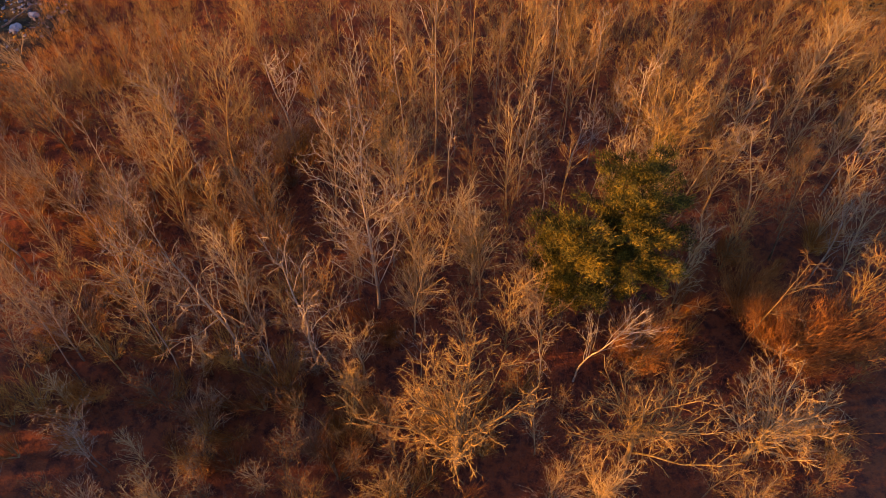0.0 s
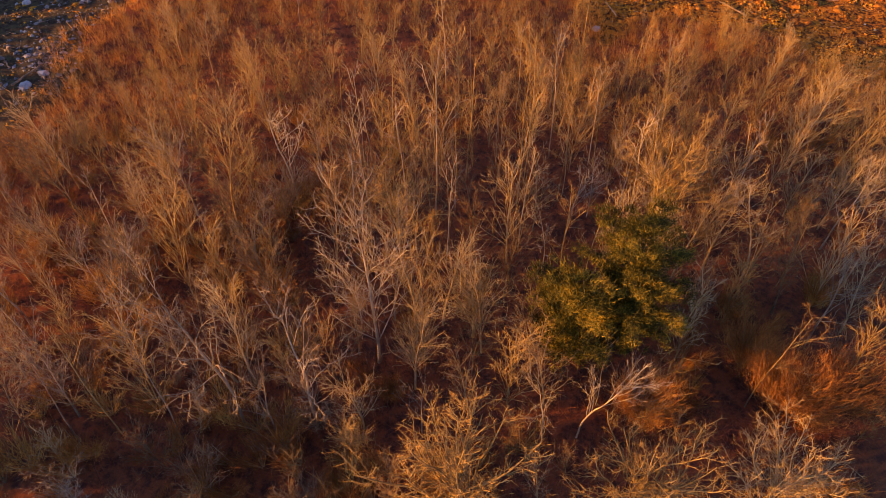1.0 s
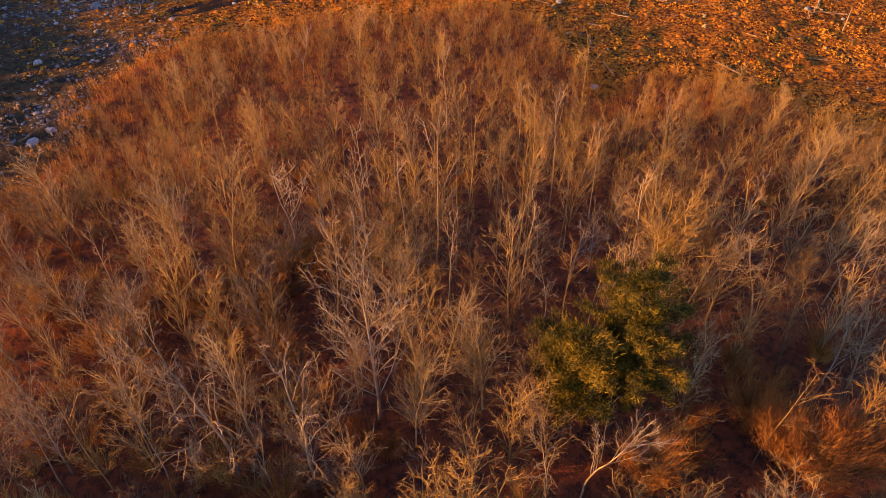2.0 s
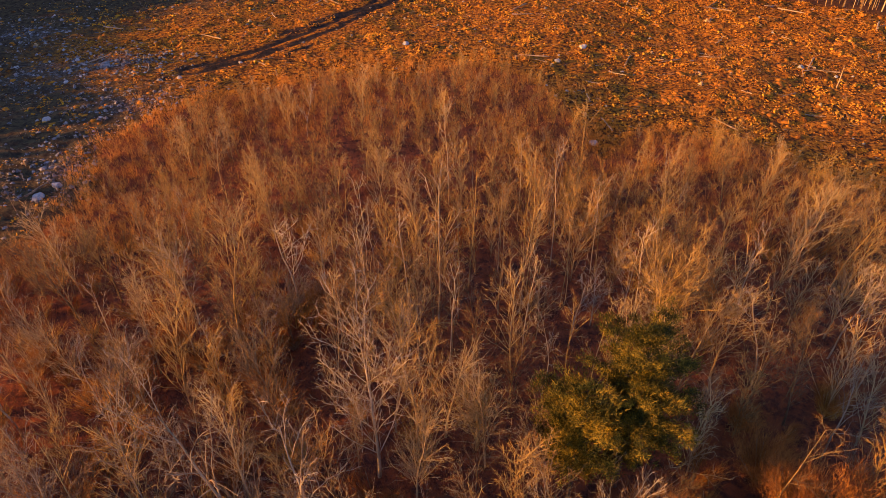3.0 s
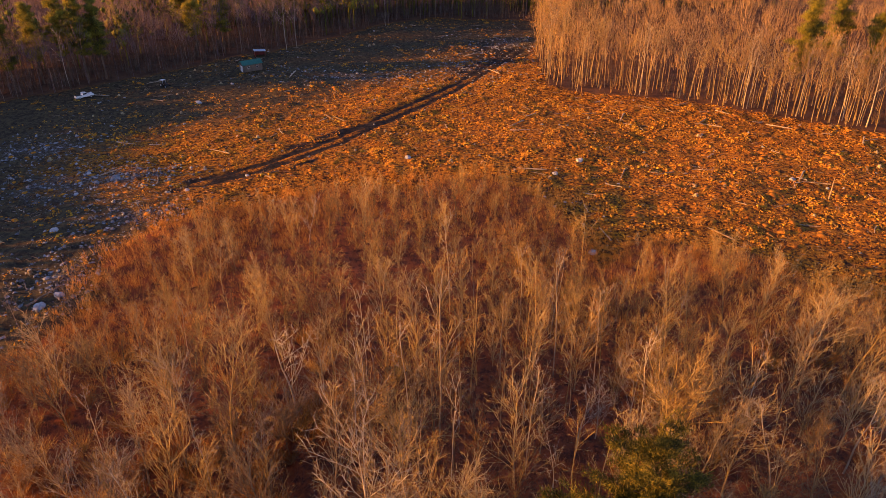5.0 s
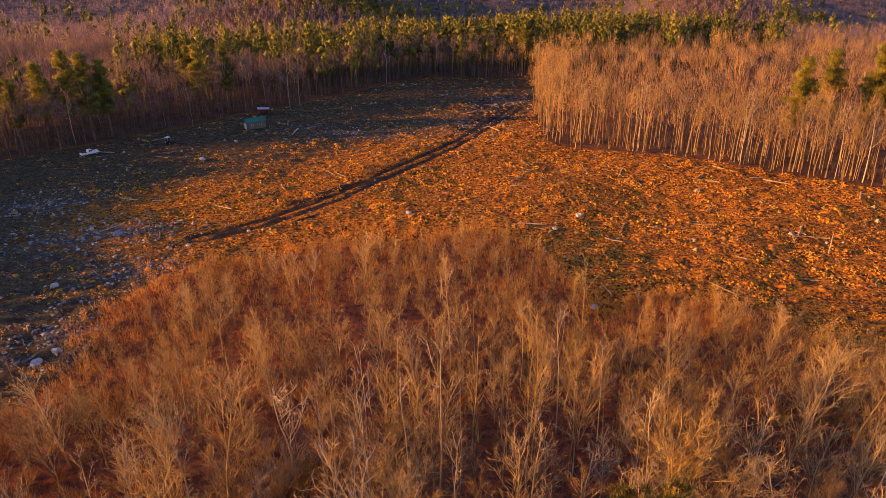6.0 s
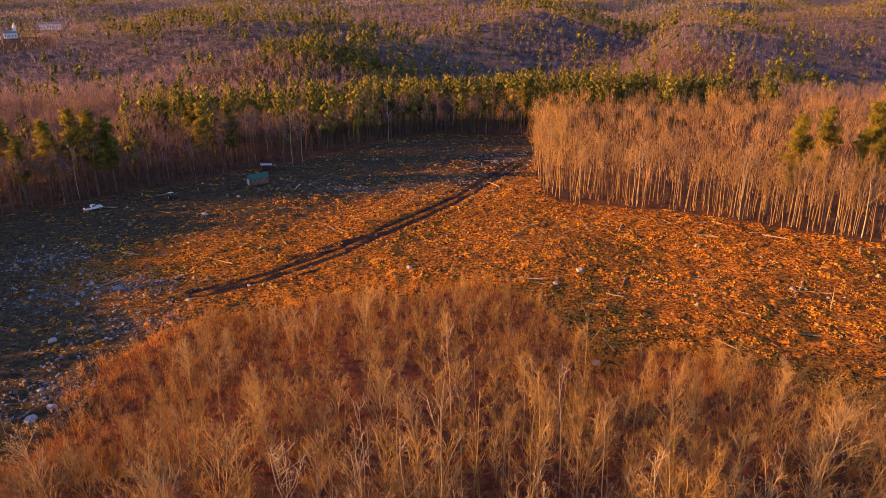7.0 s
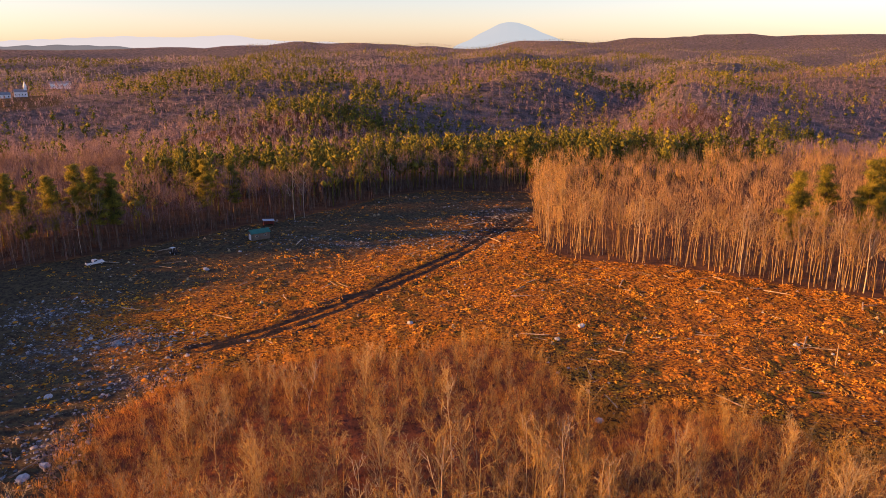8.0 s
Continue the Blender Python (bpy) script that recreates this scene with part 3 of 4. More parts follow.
# the two pines of the near wood
p = pine_tree("white_pine", 5, 27, 7.6, "dark green white pine among bare trees, gold where sunlit", "pines", 2.4)
p.matrix_basis = place(18.0, 42.5, float(ground_z(18.0, 42.5)), 0, 0.84)
p = pine_tree("white_pine", 6, 17, 4.6, "smaller green white pine beside a taller one", "pines", 2.4)
p.matrix_basis = place(13.0, 41.2, float(ground_z(13.0, 41.2)))

# orange bushes
bushes = [bush("orange_bush", 40 + k, ORANGE, "broad orange-brown bush with dense fine twigs", "orange bushes", 4600, 4.2, 26) for k in range(3)]
for k, (x, y, size) in enumerate([(37.0, 36.5, 1.5), (41.5, 37.5, 1.3), (33, 43, 1.2), (20.5, 36.5, 1.15), (35, 38.5, 1.3), (34, 50, 0.8), (-5, 39, 0.6), (-22, 56, 0.7), (-33, 62, 0.7), (-10, 29, 0.6), (44, 52, 0.7)]):
    m = place(x, y, float(ground_z(x, y)), 50 * k, size)
    if k < 3:
        bushes[k].matrix_basis = m
    else:
        put_copy(bushes[k % 3], m)


GROUP_BUSH = "bushes in the near wood"
more = [bush("shrub", 44, TWIG_GREY, "grey many-stemmed shrub with bare twigs", GROUP_BUSH), bush("shrub", 45, TWIG_RED, "russet bare shrub on the wood's floor", GROUP_BUSH),
        bush("shrub", 46, TWIG_TAN, "tan bare shrub on the wood's floor", GROUP_BUSH)]
more[0].matrix_basis = place(19.5, 36.5, float(ground_z(19.5, 36.5)), 0, 1.7)
more[1].matrix_basis = place(-5, 31, float(ground_z(-5, 31)), 0, 1.2)
more[2].matrix_basis = place(8, 33, float(ground_z(8, 33)), 0, 1.1)
g = random.Random(15)
for k in range(215):
    y = 15 + 75 * g.random() ** 1.3
    x = g.uniform(-1, 1) * (18 + 0.64 * y)
    if k > 134:
        x, y = g.uniform(-62, -14), g.uniform(28, 76)
    elif k > 94:
        x, y = g.uniform(-42, 4), g.uniform(16, 34)
    if (x - 14) ** 2 + (y - 38) ** 2 > 20 and (x - 34) ** 2 + (y - 41) ** 2 > 60:
        put_copy(more[(0, 1, 1, 2)[k % 4]], place(x, y, float(ground_z(x, y)), g.uniform(0, 360), g.uniform(0.7, 1.5)))


def scatter(n, poly, seed, box):
    g = np.random.default_rng(seed)
    x, y = g.uniform(box[0], box[1], n), g.uniform(box[2], box[3], n)
    ok = inside(poly, x, y)
    return x[ok], y[ok], g


def clumps(x, y, g, blades, tall, spread, r, lift=0.0):
    """Little sheaves of upright blades, one at every place."""
    n = len(x)
    base = np.repeat(np.stack([x, y, ground_z(x, y) - 0.05], 1), blades, 0)
    k = len(base)
    h = np.repeat(g.uniform(*tall, n), blades) * g.uniform(0.55, 1.0, k)
    off = g.normal(0, 1, (k, 3)) * [1, 1, 0]
    start = base + off * spread * 0.35 + np.stack([0 * h, 0 * h, h * lift], 1)
    end = start + off * spread * h[:, None] * 0.6 + np.stack([0 * h, 0 * h, h], 1)
    return spikes(start, end, np.full(k, r) * g.uniform(0.7, 1.3, k))


x, y, g2 = scatter(30000, NEAR_WOOD, 50, (-95, 95, 8, 148))
keep = np.abs(x) < 22 + 0.68 * y
v, f = clumps(x[keep], y[keep], g2, 6, (0.5, 3.2), 0.85, 0.017)
tagged(new("understorey_brush", mesh_of("understorey_brush", v, f, [BRUSH])), "russet saplings and brush on the wood's floor", "brush", kind="stuff")

g2 = np.random.default_rng(51)
x, y = g2.uniform(-70, 95, 15000), g2.uniform(75, 160, 15000)
d = distance(WOOD_EDGE, x, y)
keep = (np.abs(x) < 14 + 0.68 * y) & np.where(inside(NEAR_WOOD, x, y), d < g2.uniform(0, 34, len(x)), (d < 12 * g2.random(len(x)) ** 2) & (waves(x, y, 16, 61) > -0.1))
v, f = clumps(x[keep], y[keep], g2, 10, (0.8, 3.8), 0.5, 0.017)
tagged(new("sapling_thicket", mesh_of("sapling_thicket", v, f, [TWIG_EDGE])), "thicket of orange-tan saplings along the wood's edge", "brush", kind="stuff")

# ---- the woods round the clearing ----
GROUP_EDGE = "bare trees round the clearing"
KINDS["pole"] = [bare_tree("forest_tree", "pole", 60 + k, q, m, "tall straight bare forest tree at the clearing's edge", GROUP_EDGE) for k, (q, m) in enumerate(((BARK_GOLD, TWIG_TAN), (BARK, TWIG_TAN), (BARK_SHADE, TWIG_GREY), (BARK_SHADE, TWIG_GREY), (BARK, TWIG_RED)))]
KINDS["snag"] = [bare_tree("old_tree", "snag", 66 + k, BARK_PALE, TWIG_GREY, "stout pale-barked bare tree with few heavy limbs", GROUP_EDGE) for k in range(2)]
for ob in KINDS["pole"] + KINDS["snag"]:
    TALL[ob] = max(v.co.z for c in ob.children for v in c.data.vertices)
# dark form here: the shade on these trunks is in their bark colour
for x, y, tall in [(-26, 34.5, 20), (-36, 34, 17), (-45, 39, 16), (-31, 25, 14), (-58, 91, 10.5), (-61.3, 83.7, 12), (-55, 86, 9)]:
    plant("pole", x, y, tall, pick=2)
g = random.Random(9)


def edge_trees(line, n, back, out, tall, poly_free, forms):
    done = []
    lengths = [math.hypot(b[0] - a[0], b[1] - a[1]) for a, b in zip(line, line[1:])]
    tries = 0
    while len(done) < n and tries < 6000:
        tries += 1
        k = g.choices(range(len(lengths)), lengths)[0]
        (ax, ay), (bx, by) = line[k], line[k + 1]
        s, d = g.random(), back * g.random() ** 1.5
        nxx, nyy = (by - ay) / lengths[k] * out, -(bx - ax) / lengths[k] * out
        x, y = ax + (bx - ax) * s + nxx * d, ay + (by - ay) * s + nyy * d
        if inside(poly_free, x, y) or any((x - a) ** 2 + (y - b) ** 2 < 5 for a, b in done):
            continue
        done.append((x, y))
        plant("pole", x, y, g.uniform(*tall), lean=g.gauss(0, 2), pick=g.choice(forms))


# left edge in dark bark, right edge in gold: shade and sunlight by colour
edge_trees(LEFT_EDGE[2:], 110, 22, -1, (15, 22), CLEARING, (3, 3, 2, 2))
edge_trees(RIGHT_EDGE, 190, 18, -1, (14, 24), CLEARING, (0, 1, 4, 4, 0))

for x, y, tall in [(-58.5, 268, 21), (-55, 270, 20), (-88, 244, 20), (-117, 218, 19), (102, 187, 24), (108, 184, 22), (112, 182, 21), (87, 195, 23), (-24, 306, 20), (36, 240, 22), (35, 228, 21), (60, 210, 22), (94, 191, 20)]:
    plant("slim", x, y, tall, pick=0)
for k, (x, y, tall) in enumerate([(85, 197, 21), (99, 190, 23), (106, 185, 22), (114, 181, 21), (121, 176, 20), (71, 206, 20)]):
    plant("snag", x, y, tall)
g = random.Random(12)
for k in range(40):
    a = g.randrange(2, len(RIGHT_EDGE) - 1)
    (ax, ay), (bx, by) = RIGHT_EDGE[a], RIGHT_EDGE[a + 1]
    u, d = g.random(), g.uniform(0, 11)
    plant("slim", ax + (bx - ax) * u + 0.45 * d, ay + (by - ay) * u + 0.9 * d, g.uniform(16, 24))
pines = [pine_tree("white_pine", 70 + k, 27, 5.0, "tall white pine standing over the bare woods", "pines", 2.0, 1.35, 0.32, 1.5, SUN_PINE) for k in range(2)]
first = set()
for k, (x, y, tall) in enumerate([(-131, 213, 22), (-127, 222, 25), (-120, 226, 28), (-114, 225, 28), (-110, 229, 25), (-143, 226, 25), (-88, 256, 25), (-93, 262, 24), (-80, 262, 24),
                                  (105, 205, 29.5), (128, 208, 32), (135, 214, 32), (122, 222, 28), (38, 330, 24)]):
    m = place(x, y, float(ground_z(x, y)), 77 * k, tall / 27)
    src = pines[k % 2]
    if k % 2 in first:
        put_copy(src, m)
    else:
        first.add(k % 2)
        src.matrix_basis = m


def far_places(lo, hi, gap, seed, wide=0.74):
    """Jittered places in the open fan ahead between two distances, outside the clearing and the near wood."""
    g = np.random.default_rng(seed)
    xs, ys = np.meshgrid(np.arange(-hi * wide, hi * wide, gap), np.arange(lo * 0.75, hi, gap))
    x = xs.ravel() + g.uniform(-0.5, 0.5, xs.size) * gap
    y = ys.ravel() + g.uniform(-0.5, 0.5, xs.size) * gap
    r = np.hypot(x, y)
    ok = (r > lo) & (r < hi) & (np.abs(x) < wide * y + 25) & ~inside(CLEARING, x, y) & ~inside(NEAR_WOOD, x, y) & (distance(VILLAGE[0], x, y) > 30) & (distance(VILLAGE[1], x, y) > 24)
    return x[ok], y[ok], g


def clump(c, r, g):
    """Small uneven leafy or twiggy masses of eight faces."""
    n = len(c)
    corner = np.array([[1, 0, 0], [0, 1, 0], [-1, 0, 0], [0, -1, 0], [0, 0, 1], [0, 0, -1.0]])
    v = (c[:, None] + corner[None] * r[:, None] * g.uniform(0.65, 1.35, (n, 6, 1)) + g.normal(0, 0.18, (n, 6, 3)) * r[:, None]).reshape(-1, 3)
    one = np.array([[0, 1, 4], [1, 2, 4], [2, 3, 4], [3, 0, 4], [1, 0, 5], [2, 1, 5], [3, 2, 5], [0, 3, 5]])
    return v, (one[None] + (np.arange(n) * 6)[:, None, None]).reshape(-1, 3)


def bare_wood(name, x, y, g, tall, arms, r, label, material=FAR_WOOD):
    n = len(x)
    z = ground_z(x, y)
    h = g.uniform(*tall, n)
    base = np.stack([x, y, z], 1)
    h = h * np.clip(0.94 + 0.13 * waves(x, y, 30, 71) + 0.10 * waves(x, y, 12, 72), 0.6, 1.3)
    trunk = spikes(base, base + np.stack([g.normal(0, 0.5, n), g.normal(0, 0.5, n), h * 0.72], 1), r * 0.2 + h * 0.004)
    b, hh = np.repeat(base, arms, 0), np.repeat(h, arms)
    k = len(b)
    th, up = g.uniform(0, 6.283, k), g.random(k) ** 0.7
    rim = hh * 0.22 * np.sqrt(1 - up ** 2) * g.uniform(0.5, 1.1, k)
    end = b + np.stack([np.cos(th) * rim, np.sin(th) * rim, hh * (0.50 + 0.50 * up)], 1)
    s0 = g.uniform(0.45, 0.75, k)[:, None]
    start = b + (end - b) * [1, 1, 0] * s0 + np.stack([0 * hh, 0 * hh, hh * (0.46 + 0.50 * up * s0[:, 0])], 1)
    pieces = [trunk, spikes(start, end, np.full(k, r))]
    v, f = joined(pieces)
    tagged(new(name, mesh_of(name, v, f, [material], True)), label, "woods", kind="stuff")


def pine_wood(name, x, y, g, tall, tufts, r, label, lumps=0):
    n = len(x)
    base = np.stack([x, y, ground_z(x, y)], 1)
    h = g.uniform(*tall, n) * np.where((x > 30) & (y < 420), 1.10, 1.0)
    trunk = spikes(base, base + np.stack([0 * h, 0 * h, h], 1), 0.012 * h)
    b, hh = np.repeat(base, tufts, 0), np.repeat(h, tufts)
    k = len(b)
    s = 1 - 0.64 * g.random(k) ** 0.8
    th, big = g.uniform(0, 6.283, k), math.sqrt(60 / max(tufts, 1))
    out = hh * (0.03 + 0.22 * (1 - s) ** 0.65) * g.uniform(0.25, 1.0, k)
    ray = np.stack([np.cos(th), np.sin(th), 0 * th], 1)
    start = b + ray * out[:, None] * 0.8 + np.stack([0 * s, 0 * s, hh * (s - 0.03)], 1)
    end = start + ray * (hh * 0.05 * big * g.uniform(0.5, 1.2, k))[:, None] + np.stack([0 * s, 0 * s, hh * 0.075 * big ** 0.5 * g.uniform(0.4, 1.2, k)], 1)
    pieces = [trunk, spikes(start, end, hh * 0.017 * big * r * g.uniform(0.7, 1.3, k))]
    if lumps:
        b, hh = np.repeat(base, lumps, 0), np.repeat(h, lumps)
        m = len(b)
        s = g.uniform(0.36, 0.97, m)
        wide = hh * (0.03 + 0.155 * (1 - s) ** 0.75)
        at = b + np.stack([g.normal(0, 0.7, m) * wide, g.normal(0, 0.7, m) * wide, hh * s], 1)
        pieces.append(clump(at, hh[:, None] * (0.02 + 0.055 * (1 - s[:, None]) ** 0.6) * g.uniform(0.7, 1.5, (m, 1)) * math.sqrt(9 / lumps) * [1, 1, 0.9], g))
    v, f = joined(pieces)
    tagged(new(name, mesh_of(name, v, f, [FAR_PINE], True)), label, "woods", kind="stuff")


def is_pine(x, y, g):
    patch = waves(x * 0.55 + 0.2 * y, y * 1.5, 240, 21) * 0.6 + waves(x, y * 1.4, 100, 22) * 0.5
    band = np.exp(-(distance([(-105, 318), (-60, 330), (-20, 352), (20, 380)], x, y) / 27) ** 2) + np.exp(-(distance([(40, 368), (95, 380), (150, 390)], x, y) / 25) ** 2)
    near = np.hypot(x, y) < 420
    d = distance(LEFT_EDGE[:7], x, y)
    band = np.maximum(band, 0.16 * ((d > 10) & (d < 45) & (x < -20)))
    slope = 0.22 * np.exp(-((x - 90) / 260) ** 2 - ((y - 760) / 160) ** 2)
    slope = slope + 0.8 * np.exp(-(distance([(-360, 880), (-200, 940), (-60, 960), (120, 1000), (260, 1000)], x, y) / 38) ** 2) + 0.6 * np.exp(-(distance([(-130, 660), (-70, 720), (-40, 770)], x, y) / 30) ** 2)
    chance = np.where(near, 0.9 * band, np.clip(np.maximum((patch - np.interp(np.hypot(x, y), [700, 1000, 1500, 1800], [0.65, 0.50, 0.25, 0.05])) * 3.0, slope), 0.04, 0.88))
    return g.random(len(x)) < chance


for k, (lo, hi, gap, tall, arms, r, tufts, pr, plumes) in enumerate([(150, 420, 5.2, (14, 22), 32, 0.05, 60, 0.7, 10), (420, 720, 6.6, (12, 20), 20, 0.10, 24, 0.8, 6),
                                                                   (720, 1500, 9.5, (12, 20), 9, 0.24, 9, 0.8, 4), (1500, 2800, 15, (12, 18), 6, 0.6, 4, 0.8, 3), (2800, 4250, 21, (6, 10), 4, 1.0, 3, 0.8, 2)]):
    x, y, g3 = far_places(lo, hi, gap, 80 + k)
    if k == 0:
        keep = (distance(LEFT_EDGE, x, y) < 400) & (y > 100)
        x, y = x[keep], y[keep]
    if k == 4:
        keep = x > -0.27 * y
        x, y = x[keep], y[keep]
    pine = is_pine(x, y, g3)
    if k == 0:
        # left of x = 25 the woods take the shaded copy, right of it the golden
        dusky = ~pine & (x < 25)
        bare_wood("bare_wood", x[dusky], y[dusky], g3, tall, 46, 0.06, "dusky bare woods behind the clearing, shade put into their purple-brown colour", SHADED_TWIGS)
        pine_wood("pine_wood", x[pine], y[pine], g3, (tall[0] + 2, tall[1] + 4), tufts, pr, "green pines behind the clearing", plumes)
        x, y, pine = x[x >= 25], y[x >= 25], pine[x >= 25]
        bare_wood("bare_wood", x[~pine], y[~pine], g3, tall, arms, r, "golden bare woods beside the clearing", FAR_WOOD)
        continue
    # woods past 420 m: haze is in the colour, palest beyond 1500 m
    bare_wood("bare_wood", x[~pine], y[~pine], g3, tall, arms, r, "bare brown woods rolling away to the hills", (FAR_WOOD, HAZE_WOOD_MID, HAZE_WOOD_MID, HAZE_WOOD_FAR, HAZE_WOOD_FAR)[k])
    pine_wood("pine_wood", x[pine], y[pine], g3, (tall[0] + 1, tall[1] + 3), tufts, pr, "green pines standing in the bare woods", plumes)

# brush under the trees round the clearing; its dark bark colour stands in for shade
g6 = np.random.default_rng(91)
x, y = g6.uniform(-230, 150, 30000), g6.uniform(110, 380, 30000)
d = np.minimum(distance(LEFT_EDGE, x, y), distance(RIGHT_EDGE, x, y))
keep = ~inside(CLEARING, x, y) & ~inside(NEAR_WOOD, x, y) & (d < 34) & (d > g6.uniform(0, 5, len(x))) & (g6.random(30000) < np.where(x > 30, 0.15, 0.8)) & (np.abs(x) < 0.72 * y + 20)
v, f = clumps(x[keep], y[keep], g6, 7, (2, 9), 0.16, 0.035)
tagged(new("understorey_brush", mesh_of("understorey_brush", v, f, [BARK_SHADE])), "brown saplings and brush under the forest edge", "brush", kind="stuff")
x, y = g6.uniform(28, 150, 5200), g6.uniform(150, 330, 5200)
keep = ~inside(CLEARING, x, y) & (distance(RIGHT_EDGE, x, y) < g6.uniform(1, 15, 5200)) & (g6.random(5200) < 0.12) & ~inside(NEAR_WOOD, x, y)
v, f = clumps(x[keep], y[keep], g6, 7, (3, 9), 0.3, 0.035)
tagged(new("sapling_thicket", mesh_of("sapling_thicket", v, f, [TWIG_TAN])), "golden saplings along the sunlit forest edge", "brush", kind="stuff")

# woods beside the view, which shade the clearing and the near wood; unseen pines are added for denser shade
g4 = np.random.default_rng(90)
x, y = g4.uniform(-330, -60, 3600), g4.uniform(-60, 330, 3600)
out = (~inside(CLEARING, x, y)) & (np.abs(x) > 0.72 * y + 24) & ((y > 88) | (y < 26) | (g4.random(len(x)) < 0.2)) & ((y < 195) | (g4.random(len(x)) < 0.5))
x, y = x[out], y[out]
pine = (g4.random(len(x)) < 0.6) & ((x < -120) & (y > 60) & (y < 175) | (y < 34) & (x < -70) & (g4.random(len(x)) < 0.25))
bare_wood("bare_wood", x[~pine], y[~pine], g4, (16, 23), 10, 0.13, "bare brown woods beside the clearing")
pine_wood("pine_wood", x[pine], y[pine], g4, (18, 25), 24, 1.0, "green pines out of view, added to deepen the shade", 8)

# ---- clearing ----
x, y, g5 = scatter(38000, CLEARING, 55, (-135, 125, 80, 330))
keep = (np.abs(x) < 0.68 * y + 12) & (distance(RUTS, x, y) > 3.2) & (waves(x, y, 7, 31) + 0.5 * waves(x, y, 2.5, 32) > -0.2)
stony = sum(np.exp(-((x - sx) / rx) ** 2 - ((y - sy) / ry) ** 2) for sx, sy, rx, ry in STONY) > 0.35
keep &= ~stony | (g5.random(len(x)) < 0.15)
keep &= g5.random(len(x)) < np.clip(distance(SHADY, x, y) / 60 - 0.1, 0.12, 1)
x, y = np.repeat(x[keep], 8), np.repeat(y[keep], 8)
n = len(x)
x, y = x + g5.normal(0, 0.55, n), y + g5.normal(0, 0.55, n)
r = g5.uniform(0.05, 0.18, n) * (1 + 0.8 * (g5.random(n) < 0.08)) * (1 + 0.25 * waves(x, y, 20, 34))
v, f = clump(np.stack([x, y, ground_z(x, y) + 0.3 * r], 1), r[:, None] * [1.1, 1.1, 0.75], g5)
tagged(new("regrowth", mesh_of("regrowth", v, f, [TUFT])), "orange-gold ferns and regrowth over the logged clearing", "brush", kind="stuff")

x, y, g8 = scatter(15000, CLEARING, 56, (-135, 125, 80, 330))
keep = (np.abs(x) < 0.68 * y + 12) & (distance(RUTS, x, y) > 3.4) & (waves(x, y, 9, 33) > -0.3) & (g8.random(len(x)) < np.clip(distance(SHADY, x, y) / 60 - 0.1, 0.1, 1))
x, y = x[keep], y[keep]
n = len(x)
r, h = g8.uniform(0.3, 0.95, n), g8.uniform(0.05, 0.22, n)
ang = np.arange(6) * 6.283 / 6
ring = np.stack([np.cos(ang), np.sin(ang)], 1)
low = np.concatenate([ring[None] * r[:, None, None] * g8.uniform(0.7, 1.3, (n, 6, 1)), np.full((n, 6, 1), -0.15)], 2)
mid = np.concatenate([ring[None] * 0.62 * r[:, None, None] * g8.uniform(0.6, 1.3, (n, 6, 1)), h[:, None, None] * g8.uniform(0.5, 1.0, (n, 6, 1))], 2)
top = np.stack([g8.normal(0, 0.1, n), g8.normal(0, 0.1, n), h * 1.1], 1)[:, None]
v = (np.concatenate([low, mid, top], 1) + np.stack([x, y, ground_z(x, y)], 1)[:, None]).reshape(-1, 3)
i = np.arange(6)
j = (i + 1) % 6
one = np.concatenate([np.stack([i, j, j + 6], 1), np.stack([i, j + 6, i + 6], 1), np.stack([i + 6, j + 6, 0 * i + 12], 1)])
tagged(new("hummocks", mesh_of("hummocks", v, (one[None] + (np.arange(n) * 13)[:, None, None]).reshape(-1, 3), [HUMMOCK], True)), "low leafy orange-brown hummocks over the clearing", "brush", kind="stuff")

x, y, g9 = scatter(16000, CLEARING, 57, (-135, 125, 80, 330))
keep = (np.abs(x) < 0.68 * y + 12) & (distance(RUTS, x, y) > 3.0) & (waves(x, y, 24, 35) + 0.6 * waves(x, y, 8, 36) > -0.1) & (g9.random(len(x)) < np.clip(distance(SHADY, x, y) / 60, 0.2, 1))
v, f = clumps(x[keep], y[keep], g9, 7, (0.25, 0.9), 1.1, 0.022)
tagged(new("brambles", mesh_of("brambles", v, f, [BRUSH])), "low red-brown brambles between the ferns", "brush", kind="stuff")

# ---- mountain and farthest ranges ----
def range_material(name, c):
    """Far ground, a plain glowing backdrop: the haze of miles of lit air is put into its glow."""
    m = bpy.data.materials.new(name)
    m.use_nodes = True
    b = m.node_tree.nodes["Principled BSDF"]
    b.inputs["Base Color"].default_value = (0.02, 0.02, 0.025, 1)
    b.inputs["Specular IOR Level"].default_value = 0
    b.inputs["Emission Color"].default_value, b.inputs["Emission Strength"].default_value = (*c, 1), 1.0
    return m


def mountain_range(name, tops, y, half, colour, label):
    """A far ridge with a soft profile: heights over the plan's x."""
    xs = np.linspace(tops[0][0], tops[-1][0], 90)
    zs = np.interp(xs, [q[0] for q in tops], [q[1] for q in tops]) + 2.5 * waves(xs, xs * 0, 130, 44)
    rows = [np.stack([xs, np.full(90, y - half), np.full(90, -20.0)], 1), np.stack([xs, np.full(90, y - half * 0.4), zs * 0.7], 1), np.stack([xs, np.full(90, y + 0.0), zs], 1), np.stack([xs, np.full(90, y + half), np.full(90, -20.0)], 1)]
    v = np.concatenate(rows)
    c = (np.arange(3)[:, None] * 90 + np.arange(89)[None]).ravel()
    f = np.concatenate([np.stack([c, c + 1, c + 91], 1), np.stack([c, c + 91, c + 90], 1)])
    return tagged(new(name, mesh_of(name, v, f, [range_material(name + "_haze", colour)], True)), label, "mountain", kind="structure")


